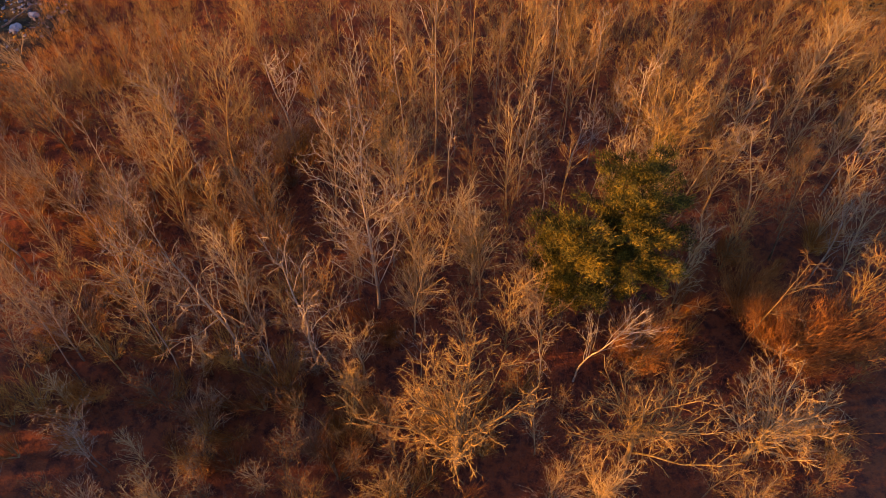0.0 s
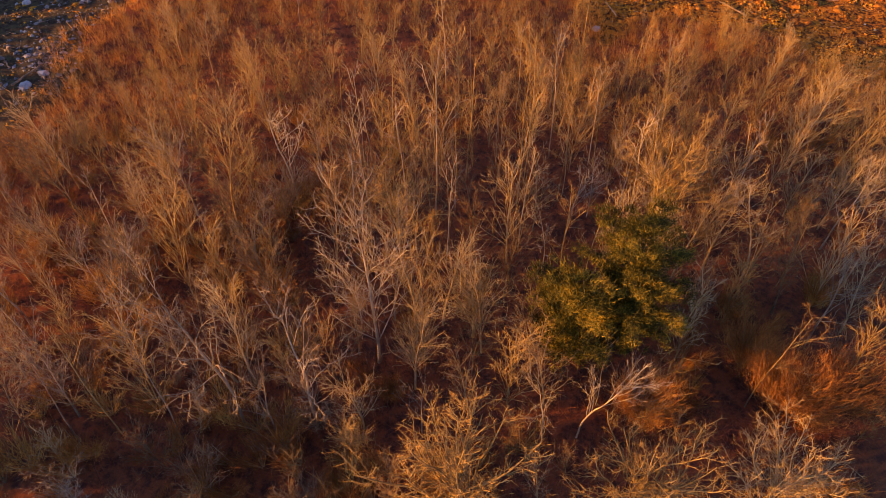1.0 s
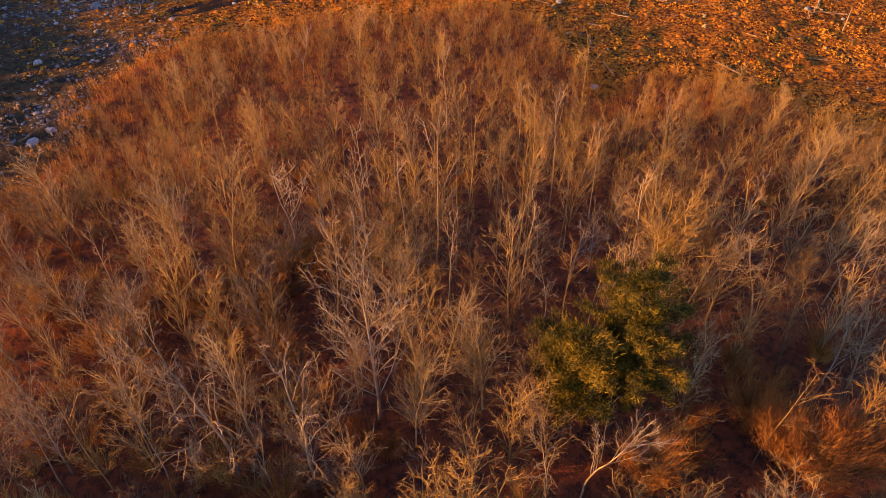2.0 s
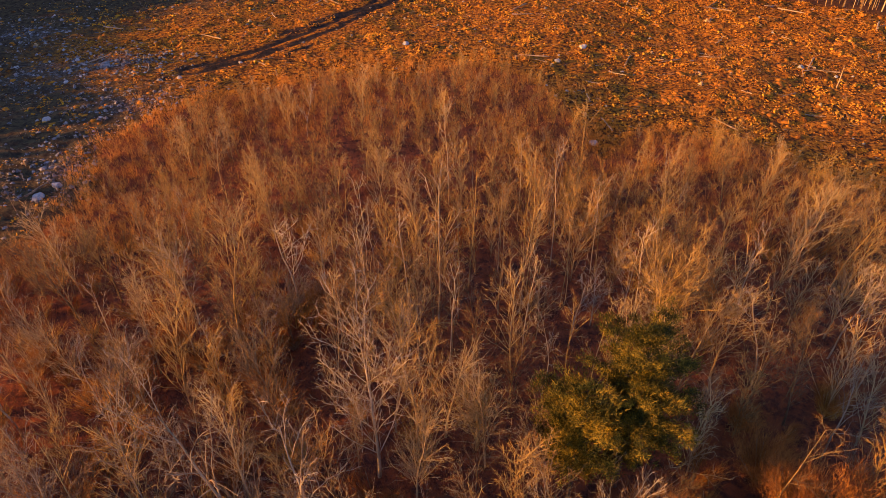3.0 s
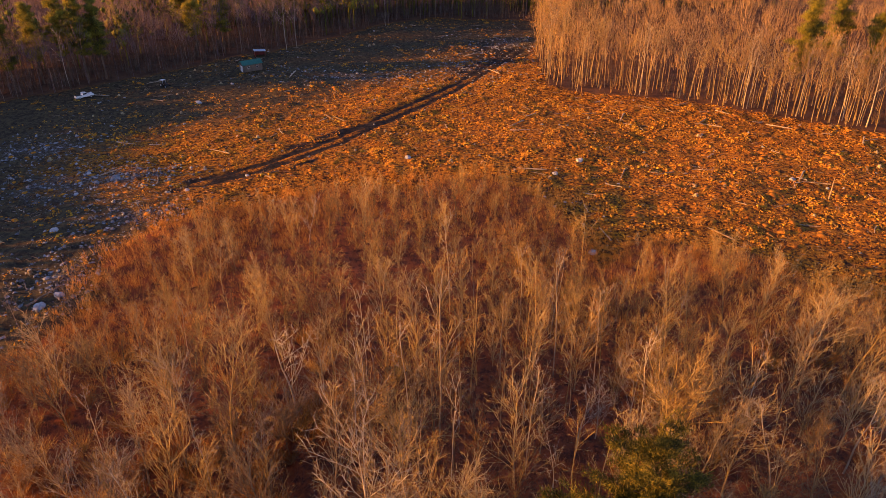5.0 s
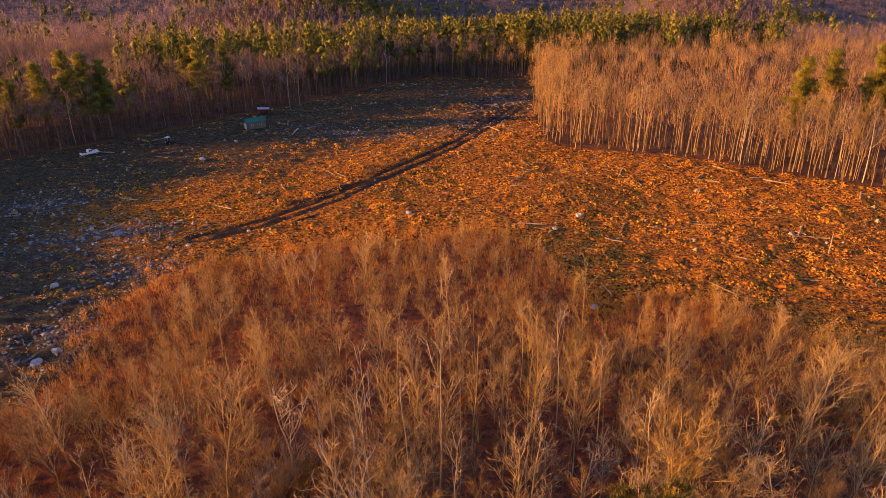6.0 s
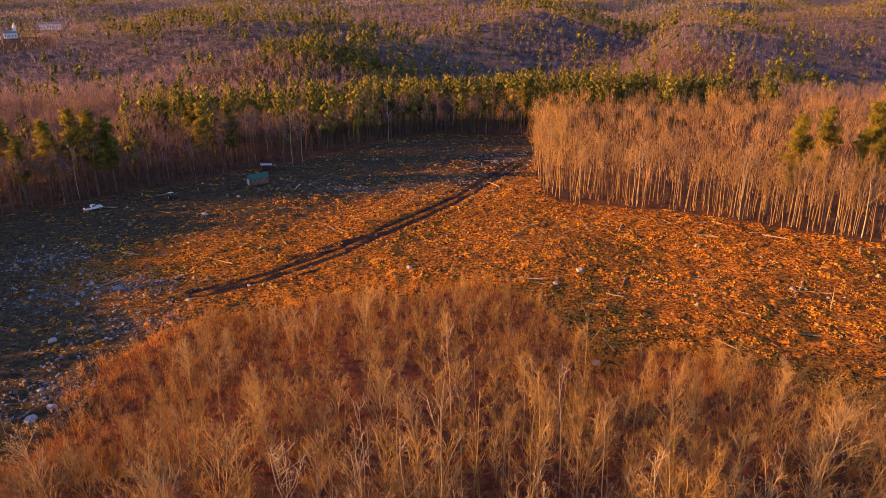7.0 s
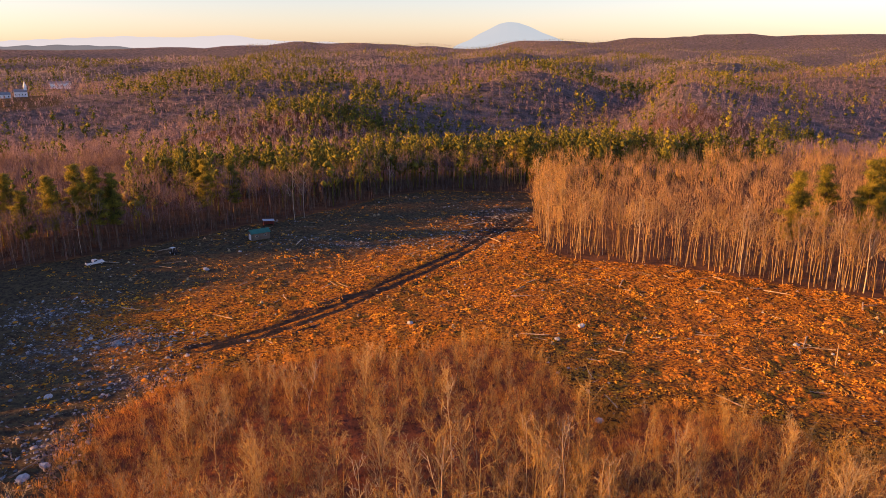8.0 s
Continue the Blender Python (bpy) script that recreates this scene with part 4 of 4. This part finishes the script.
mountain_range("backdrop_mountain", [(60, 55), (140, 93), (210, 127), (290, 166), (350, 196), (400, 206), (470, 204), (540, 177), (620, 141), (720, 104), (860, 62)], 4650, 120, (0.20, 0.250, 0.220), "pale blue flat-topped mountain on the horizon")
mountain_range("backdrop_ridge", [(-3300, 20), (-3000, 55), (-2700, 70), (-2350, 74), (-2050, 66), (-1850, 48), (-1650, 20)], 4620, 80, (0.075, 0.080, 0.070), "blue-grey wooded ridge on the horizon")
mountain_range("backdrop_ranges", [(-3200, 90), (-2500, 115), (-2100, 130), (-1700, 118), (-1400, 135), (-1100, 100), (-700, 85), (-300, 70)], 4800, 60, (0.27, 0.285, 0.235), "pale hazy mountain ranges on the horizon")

# ---- things in the clearing ----
def paint(name, colour, rough=0.5, metal=0.0, spread=0.15):
    c = tuple(colour)
    return ramp_material(name, [tuple(q * (1 - spread) for q in c), c, tuple(min(1, q * (1 + spread)) for q in c)], 0.8, rough, 0.15, 20, spec=0.4)


WHITE_PAINT = paint("white_paint", (0.78, 0.79, 0.80), 0.35)
DARK_GLASS = paint("dark_glass", (0.015, 0.018, 0.022), 0.08)
RUBBER = paint("black_rubber", (0.02, 0.02, 0.02), 0.9)
STEEL = paint("dull_steel", (0.42, 0.42, 0.43), 0.4)
BED_LINER = paint("black_bed_liner", (0.03, 0.03, 0.035), 0.8)
GREEN_ROOF = paint("green_metal_roof", (0.015, 0.15, 0.115), 0.45)
BOARDS = paint("brown_boards", (0.16, 0.12, 0.09), 0.85, 0, 0.35)
PALE_DOOR = paint("pale_door", (0.66, 0.65, 0.62), 0.6)
RED_PAINT = paint("faded_red_paint", (0.28, 0.05, 0.04), 0.6)
PALE_METAL = paint("pale_blue_metal", (0.45, 0.53, 0.62), 0.45)
PLASTER = paint("white_clapboard", (0.80, 0.80, 0.80), 0.6)
GREY_ROOF = paint("grey_shingle", (0.22, 0.22, 0.24), 0.85)
CUT_WOOD = paint("cut_wood", (0.55, 0.40, 0.24), 0.8, 0, 0.25)


def boxed(name, boxes, material, parent, bevel=0.03, label=""):
    """Bevelled boxes (centre, size, lean in degrees about y) joined as one part."""
    bm = bmesh.new()
    for centre, size, lean in boxes:
        made = bmesh.ops.create_cube(bm, size=1, matrix=Matrix.Translation(centre) @ Matrix.Rotation(radians(lean), 4, "Y") @ Matrix.Diagonal((*size, 1)))
        if bevel:
            edges = list({e for v in made["verts"] for e in v.link_edges})
            bmesh.ops.bevel(bm, geom=edges, offset=min(bevel, min(size) * 0.3), segments=2, affect="EDGES")
    me = bpy.data.meshes.new(name)
    bm.to_mesh(me)
    bm.free()
    me.materials.append(material)
    return part(name, me, parent, label)


def turned(name, at, r, depth, material, parent, sides=20, label=""):
    """A wheel-like drum whose axle runs along y, with rounded shoulders."""
    bm = bmesh.new()
    made = bmesh.ops.create_cone(bm, cap_ends=True, segments=sides, radius1=r, radius2=r, depth=depth, matrix=Matrix.Translation(at) @ Matrix.Rotation(radians(90), 4, "X"))
    rims = [e for e in bm.edges if len(e.link_faces) == 2 and e.calc_face_angle(0) > 1.0]
    bmesh.ops.bevel(bm, geom=rims, offset=depth * 0.15, segments=2, affect="EDGES")
    me = bpy.data.meshes.new(name)
    bm.to_mesh(me)
    bm.free()
    me.materials.append(material)
    return part(name, me, parent, label)


def prism(name, outline, width, material, parent, label=""):
    """A side outline in x and z, drawn out to that width in y."""
    bm = bmesh.new()
    a = [bm.verts.new((x, -width / 2, z)) for x, z in outline]
    b = [bm.verts.new((x, width / 2, z)) for x, z in outline]
    bm.faces.new(a), bm.faces.new(b[::-1])
    for k in range(len(a)):
        n = (k + 1) % len(a)
        bm.faces.new((a[k], b[k], b[n], a[n]))
    bmesh.ops.recalc_face_normals(bm, faces=bm.faces)
    bmesh.ops.bevel(bm, geom=list(bm.edges), offset=0.05, segments=2, affect="EDGES")
    me = bpy.data.meshes.new(name)
    bm.to_mesh(me)
    bm.free()
    me.materials.append(material)
    return part(name, me, parent, label)


def pickup():
    root = new("pickup_truck")
    prism("body", [(-2.8, 0.55), (2.75, 0.55), (2.85, 0.85), (2.75, 1.12), (1.25, 1.22), (-2.8, 1.22)], 1.95, WHITE_PAINT, root)
    cab = prism("cab", [(-0.75, 1.2), (1.3, 1.2), (0.65, 1.85), (-0.55, 1.88)], 1.75, WHITE_PAINT, root)
    boxed("windscreen", [((1.0, 0, 1.52), (0.04, 1.5, 0.72), -45)], DARK_GLASS, cab, 0.01)
    boxed("side_window", [((0.1, -0.885, 1.55), (1.1, 0.03, 0.42), 0)], DARK_GLASS, cab, 0.01)
    boxed("side_window", [((0.1, 0.885, 1.55), (1.1, 0.03, 0.42), 0)], DARK_GLASS, cab, 0.01)
    boxed("cargo_bed", [((-1.8, 0, 1.235), (1.85, 1.6, 0.05), 0)], BED_LINER, root, 0.01, "dark open cargo bed")
    boxed("bumper", [((2.88, 0, 0.62), (0.16, 1.8, 0.22), 0)], STEEL, root)
    boxed("bumper", [((-2.86, 0, 0.62), (0.14, 1.8, 0.2), 0)], STEEL, root)
    for y in (-0.75, 0.75):
        boxed("headlight", [((2.83, y, 0.95), (0.08, 0.35, 0.18), 0)], STEEL, root)
    for x in (-1.75, 1.85):
        for y in (-0.88, 0.88):
            tyre = turned("wheel", (x, y, 0.4), 0.4, 0.26, RUBBER, root)
            turned("rim", (x, y * 1.12, 0.4), 0.22, 0.10, STEEL, tyre, 14)
    return tagged(root, "white pickup truck parked on the shaded grass track", "truck")


pickup().matrix_basis = pose(-108.5, 208.9, float(ground_z(-108.5, 208.9)), 0, 0, 46) @ Matrix.Scale(0.93, 4)


def cabin():
    root = new("storage_cabin")
    boxed("wall", [((0, -1.9, 1.3), (7.2, 0.14, 2.6), 0), ((0, 1.9, 1.3), (7.2, 0.14, 2.6), 0), ((3.53, 0, 1.3), (0.14, 3.66, 2.6), 0), ((-3.53, 0, 1.3), (0.14, 3.66, 2.6), 0)], BOARDS, root, 0.01)
    for x in (-3.5, 3.5):
        bm = bmesh.new()
        v = [bm.verts.new(q) for q in ((x - 0.06, -1.95, 2.6), (x - 0.06, 1.95, 2.6), (x - 0.06, 0, 3.7), (x + 0.06, -1.95, 2.6), (x + 0.06, 1.95, 2.6), (x + 0.06, 0, 3.7))]
        for q in ((0, 1, 2), (5, 4, 3), (0, 3, 4, 1), (1, 4, 5, 2), (2, 5, 3, 0)):
            bm.faces.new([v[k] for k in q])
        me = bpy.data.meshes.new("gable")
        bm.to_mesh(me)
        bm.free()
        me.materials.append(BOARDS)
        part("gable", me, root)
    for side in (-1, 1):
        bm = bmesh.new()
        bmesh.ops.create_cube(bm, size=1, matrix=Matrix.Translation((0, side * 1.12, 3.16)) @ Matrix.Rotation(radians(-side * 29), 4, "X") @ Matrix.Diagonal((7.8, 2.55, 0.07, 1)))
        me = bpy.data.meshes.new("roof")
        bm.to_mesh(me)
        bm.free()
        me.materials.append(GREEN_ROOF)
        slope = part("roof", me, root, "dark green metal roof")
        for k in range(9):
            bm = bmesh.new()
            bmesh.ops.create_cube(bm, size=1, matrix=Matrix.Translation((-3.6 + 0.9 * k, side * 1.12, 3.21)) @ Matrix.Rotation(radians(-side * 29), 4, "X") @ Matrix.Diagonal((0.05, 2.55, 0.06, 1)))
            me = bpy.data.meshes.new("seam")
            bm.to_mesh(me)
            bm.free()
            me.materials.append(GREEN_ROOF)
            part("seam", me, slope)
    door = boxed("door", [((-3.63, -0.3, 1.1), (0.06, 1.9, 2.1), 0)], PALE_DOOR, root, 0.01, "pale double door")
    boxed("handle", [((-3.68, -0.25, 1.1), (0.04, 0.05, 0.3), 0)], STEEL, door, 0)
    for x in (-1.6, 1.6):
        w = boxed("window", [((x, -1.985, 1.6), (0.9, 0.04, 0.7), 0)], PALE_DOOR, root, 0.01)
        boxed("pane", [((x, -2.01, 1.6), (0.76, 0.02, 0.56), 0)], DARK_GLASS, w, 0)
    return tagged(root, "brown board cabin with a green metal roof, shaded", "shed")


cabin().matrix_basis = pose(-64.3, 236.5, float(ground_z(-64.3, 236.5)) - 0.05, 0, 0, 36) @ Matrix.Scale(0.92, 4)


def lean_to():
    root = new("equipment_shelter")
    boxed("wall", [((0, 1.2, 0.9), (3.6, 0.1, 1.8), 0), ((-1.75, 0, 0.9), (0.1, 2.3, 1.8), 0), ((1.75, 0, 0.9), (0.1, 2.3, 1.8), 0)], RED_PAINT, root, 0.01, "faded red wall")
    boxed("roof", [((0, 0, 1.9), (4.2, 3.0, 0.10), 4)], PALE_METAL, root, 0.01, "pale metal roof")
    return tagged(root, "small red shelter with a pale metal roof", "shelter")


lean_to().matrix_basis = pose(-65.7, 256.0, float(ground_z(-65.7, 256.0)), 0, 0, 20)


def tractor():
    root = new("tractor")
    prism("bonnet", [(0.1, 0.7), (1.6, 0.75), (1.6, 1.25), (0.1, 1.4)], 0.8, BED_LINER, root)
    boxed("frame", [((0.2, 0, 0.65), (2.8, 0.5, 0.3), 0)], BED_LINER, root)
    boxed("seat", [((-0.6, 0, 1.15), (0.5, 0.5, 0.5), 0)], RUBBER, root)
    boxed("canopy", [((-0.55, 0, 2.2), (1.5, 1.3, 0.08), 0)], WHITE_PAINT, root, 0.02, "white canopy")
    for x in (-1.15, 0.05):
        for y in (-0.55, 0.55):
            boxed("post", [((x, y, 1.5), (0.06, 0.06, 1.4), 0)], STEEL, root, 0)
    for x, r, wd in ((-0.75, 0.7, 0.4), (1.3, 0.42, 0.28)):
        for y in (-0.75, 0.75):
            tyre = turned("wheel", (x, y, r), r, wd, RUBBER, root)
            turned("rim", (x, y * 1.18, r), r * 0.5, 0.14, STEEL, tyre, 14)
    return tagged(root, "dark tractor with a white canopy on the grass", "tractor")


tractor().matrix_basis = pose(-88.9, 222.5, float(ground_z(-88.9, 222.5)), 0, 0, -30)


def boulder(seed, label):
    bm = bmesh.new()
    bmesh.ops.create_icosphere(bm, subdivisions=2, radius=1)
    off = Vector((seed * 3.7, seed * 1.3, 0))
    for v in bm.verts:
        n = noise.noise(v.co * 0.9 + off) * 0.5 + noise.noise(v.co * 2.2 + off) * 0.22
        v.co *= 1 + n
        v.co.z = v.co.z * 0.62
    me = bpy.data.meshes.new("boulder")
    bm.to_mesh(me)
    bm.free()
    me.materials.append(STONE)
    return tagged(new("boulder", me), label, "rock", "boulders in the clearing")


def log(seed, length, r):
    """A felled stem with a bend, tapered, with stubs of cut limbs."""
    g = random.Random(seed)
    n = 5
    pts = [Vector((length * (k / n - 0.5), g.gauss(0, 0.10), r + abs(g.gauss(0, 0.05)))) for k in range(n + 1)]
    rr = [r * (1 - 0.45 * k / n) for k in range(n + 1)]
    v, f = frusta([tuple(q) for q in pts[:-1]], [tuple(q) for q in pts[1:]], rr[:-1], rr[1:], 8)
    ends = []
    for q, w, d in ((pts[0], rr[0], -0.02), (pts[-1], rr[-1], 0.02)):
        ends.append(frusta([tuple(q)], [(q.x + d, q.y, q.z)], [w], [0.001], 8))
    stubs = []
    for _ in range(4):
        q = pts[g.randrange(1, n)]
        stubs.append(frusta([tuple(q)], [tuple(q + Vector((g.uniform(-0.2, 0.3), g.uniform(-0.6, 0.6), g.uniform(0.1, 0.6))))], [r * 0.3], [r * 0.15], 5))
    v, f = joined([(v, f)] + ends + stubs)
    return tagged(new("felled_log", mesh_of("felled_log", v, f, [LOGWOOD], True)), "pale weathered felled log lying in the clearing", "log", "logs in the clearing")


def stump(seed):
    g = random.Random(seed)
    root = new("stump")
    v, f = frusta([(0, 0, -0.15), (0, 0, 0.12)], [(0, 0, 0.12), (0, 0, 0.5)], [0.42, 0.28], [0.28, 0.25], 12)
    roots = [frusta([(0.2 * math.cos(a), 0.2 * math.sin(a), 0.15)], [(0.75 * math.cos(a), 0.75 * math.sin(a), -0.1)], [0.12], [0.04], 5) for a in (0.3, 1.7, 2.9, 4.4, 5.5)]
    part("bark", mesh_of("bark", *joined([(v, f)] + roots), [BARK], True), root)
    part("cut_face", mesh_of("cut_face", *frusta([(0, 0, 0.495)], [(0, 0, 0.515)], [0.245], [0.001], 12), [CUT_WOOD]), root, "pale sawn top")
    return tagged(root, "cut tree stump with a pale sawn top", "stump", "stumps in the clearing")


rocks = [boulder(k, "pale grey boulder lying on the rough clearing") for k in range(5)]
g = random.Random(21)
k = 0
spots = [(-8.4, 159.4, 0.8), (-74.4, 147.6, 1.2), (-72, 203, 0.9), (-67.1, 222.3, 0.6), (-66, 96, 1.0), (-69, 104.5, 0.6), (-78, 146, 0.6), (-80, 140, 0.55), (-64.5, 99.5, 0.9), (-76, 122, 0.8),
         (-82, 151, 0.6), (26, 150, 0.7), (33, 158, 0.8), (79, 146, 0.9), (28, 114, 0.8), (-60, 140, 0.6), (-56, 141, 0.6), (-45, 150, 0.5)]
while len(spots) < 130:
    if len(spots) < 85:
        sx, sy, rx, ry = g.choice(STONY)
        x, y, r = g.gauss(sx, rx), g.gauss(sy, ry), g.uniform(0.15, 0.34)
    else:
        x, y, r = g.uniform(-110, 100), g.uniform(100, 310), g.uniform(0.18, 0.42)
    if inside(CLEARING, x, y) and distance(RUTS, x, y) > 3:
        spots.append((x, y, r))
for k, (x, y, r) in enumerate(spots):
    m = place(x, y, float(ground_z(x, y)) + 0.12 * r, g.uniform(0, 360), r)
    if k < 5:
        rocks[k].matrix_basis = m
    else:
        put_copy(rocks[k % 5], m)

logs = [log(k, ln, r) for k, (ln, r) in enumerate([(5.5, 0.17), (4.0, 0.13), (7.0, 0.2), (3.0, 0.15)])]
spots = [(61, 151.5, 170), (80, 144, 20), (78, 143, 75), (81, 146, 130), (83, 143, 165), (-65, 100, 10), (-66.5, 98.5, 70), (-64.5, 98.8, 130), (22, 150, 150), (-64, 93, 15)]
while len(spots) < 120:
    x, y = g.uniform(-110, 115), g.uniform(95, 310)
    if inside(CLEARING, x, y) and distance(RUTS, x, y) > 4 and (x > 10 or g.random() < 0.45):
        spots.append((x, y, g.uniform(0, 360)))
x0 = [(52 + 6.8 * q + g.uniform(-3, 3), 206 - 3.7 * q + g.uniform(-7, 0.5), g.uniform(-70, 20)) for q in range(9)]
for k, (x, y, turn) in enumerate(spots + x0):
    m = place(x, y, float(ground_z(x, y)) + 0.03, turn, g.uniform(0.6, 1.05))
    if k < 4:
        logs[k].matrix_basis = m
    else:
        put_copy(logs[k % 4], m)

first_stump = None
n = 0
while n < 70:
    x, y = g.uniform(-110, 115), g.uniform(95, 310)
    if not inside(CLEARING, x, y) or distance(RUTS, x, y) < 4:
        continue
    m = place(x, y, float(ground_z(x, y)), g.uniform(0, 360), g.uniform(0.7, 1.3))
    if first_stump is None:
        first_stump = stump(1)
        first_stump.matrix_basis = m
    else:
        put_copy(first_stump, m)
    n += 1

def broken_stem():
    v, f = frusta([(0, 0, -0.2), (0.05, 0, 2.2)], [(0.05, 0, 2.2), (0.02, 0.06, 4.6)], [0.17, 0.13], [0.13, 0.07], 8)
    v, f = joined([(v, f), spikes([(0.02, 0.06, 4.6), (0.04, 0, 3.2)], [(-0.05, 0.1, 5.2), (0.5, 0.1, 3.9)], [0.07, 0.05])])
    return tagged(new("broken_stem", mesh_of("broken_stem", v, f, [LOGWOOD], True)), "broken pale stem still upright in the clearing", "tree stem")


broken_stem().matrix_basis = place(83.0, 137.0, float(ground_z(83.0, 137.0)))

# loose stones and slash too small to pick apart
g7 = np.random.default_rng(77)
xs, ys = [], []
for sx, sy, rx, ry in STONY:
    xs.append(g7.normal(sx, rx * 0.8, 620)), ys.append(g7.normal(sy, ry * 0.8, 620))
xs.append(g7.uniform(-110, 110, 900)), ys.append(g7.uniform(95, 310, 900))
x, y = np.concatenate(xs), np.concatenate(ys)
keep = inside(CLEARING, x, y)
x, y = x[keep], y[keep]
n = len(x)
c = np.stack([x, y, ground_z(x, y)], 1)
r = 0.12 + 0.42 * g7.random(n) ** 3
corner = np.array([[1, 0, 0], [0, 1, 0], [-1, 0, 0], [0, -1, 0], [0, 0, 0.7], [0, 0, -0.5]])
v = (c[:, None] + corner[None] * r[:, None, None] * g7.uniform(0.5, 1.4, (n, 6, 1)) + g7.normal(0, 0.12, (n, 6, 3)) * r[:, None, None]).reshape(-1, 3)
one = np.array([[0, 1, 4], [1, 2, 4], [2, 3, 4], [3, 0, 4], [1, 0, 5], [2, 1, 5], [3, 2, 5], [0, 3, 5]])
tagged(new("loose_stones", mesh_of("loose_stones", v, (one[None] + (np.arange(n) * 6)[:, None, None]).reshape(-1, 3), [STONE])), "grey loose stones strewn over the clearing", "stones", kind="stuff")
x, y = g7.uniform(-110, 115, 5200), g7.uniform(95, 310, 5200)
keep = inside(CLEARING, x, y) & (distance(RUTS, x, y) > 3)
x, y = x[keep], y[keep]
n = len(x)
th, ln = g7.uniform(0, 6.283, n), g7.uniform(0.6, 2.6, n)
p0 = np.stack([x, y, ground_z(x, y) + 0.1], 1)
p1 = p0 + np.stack([np.cos(th) * ln, np.sin(th) * ln, g7.uniform(0, 0.5, n)], 1)
tagged(new("slash", mesh_of("slash", *spikes(p0, p1, 0.03 + 0.04 * g7.random(n)), [LOGWOOD])), "broken branches left over the clearing", "slash", kind="stuff")


# ---- far buildings ----
def house(name, w, d, h, rise, label, category, wall=PLASTER):
    root = new(name)
    boxed("wall", [((0, 0, h / 2), (w, d, h), 0)], wall, root, 0.02)
    v = [(-w / 2 - 0.3, -d / 2 - 0.3, h), (w / 2 + 0.3, -d / 2 - 0.3, h), (w / 2 + 0.3, d / 2 + 0.3, h), (-w / 2 - 0.3, d / 2 + 0.3, h), (-w / 2 - 0.3, 0, h + rise), (w / 2 + 0.3, 0, h + rise)]
    f = [(0, 1, 5), (0, 5, 4), (2, 3, 4), (2, 4, 5), (0, 4, 3), (1, 2, 5), (0, 3, 2), (0, 2, 1)]
    part("roof", mesh_of("roof", v, f, [GREY_ROOF]), root)
    n = max(2, int(w / 4))
    for k in range(n):
        x = -w / 2 + (k + 0.5) * w / n
        boxed("window", [((x, -d / 2 - 0.03, h * 0.5), (1.1, 0.08, 1.8), 0)], DARK_GLASS, root, 0)
    return tagged(root, label, category)


church = house("church", 16, 9, 7, 4, "white clapboard church with a steeple among far woods", "church")
boxed("tower", [((6.5, 0, 7), (4, 4, 14), 0)], PLASTER, church, 0.02)
part("spire", mesh_of("spire", *frusta([(6.5, 0, 14)], [(6.5, 0, 22)], [2.4], [0.05], 8), [PLASTER]), church)
CHURCH = (-507, 862)
church.matrix_basis = pose(*CHURCH, float(ground_z(*CHURCH)), 0, 0, 32) @ Matrix.Scale(0.85, 4)
hall = house("meeting_hall", 30, 12, 8, 3, "long white building among far pines", "building")
hall.matrix_basis = pose(-610, 1148, float(ground_z(-610, 1148)), 0, 0, 25)
barn = house("barn", 18, 9, 4, 3, "low grey-roofed building beside a far field", "building")
barn.matrix_basis = pose(-515, 838, float(ground_z(-515, 838)), 0, 0, 30)
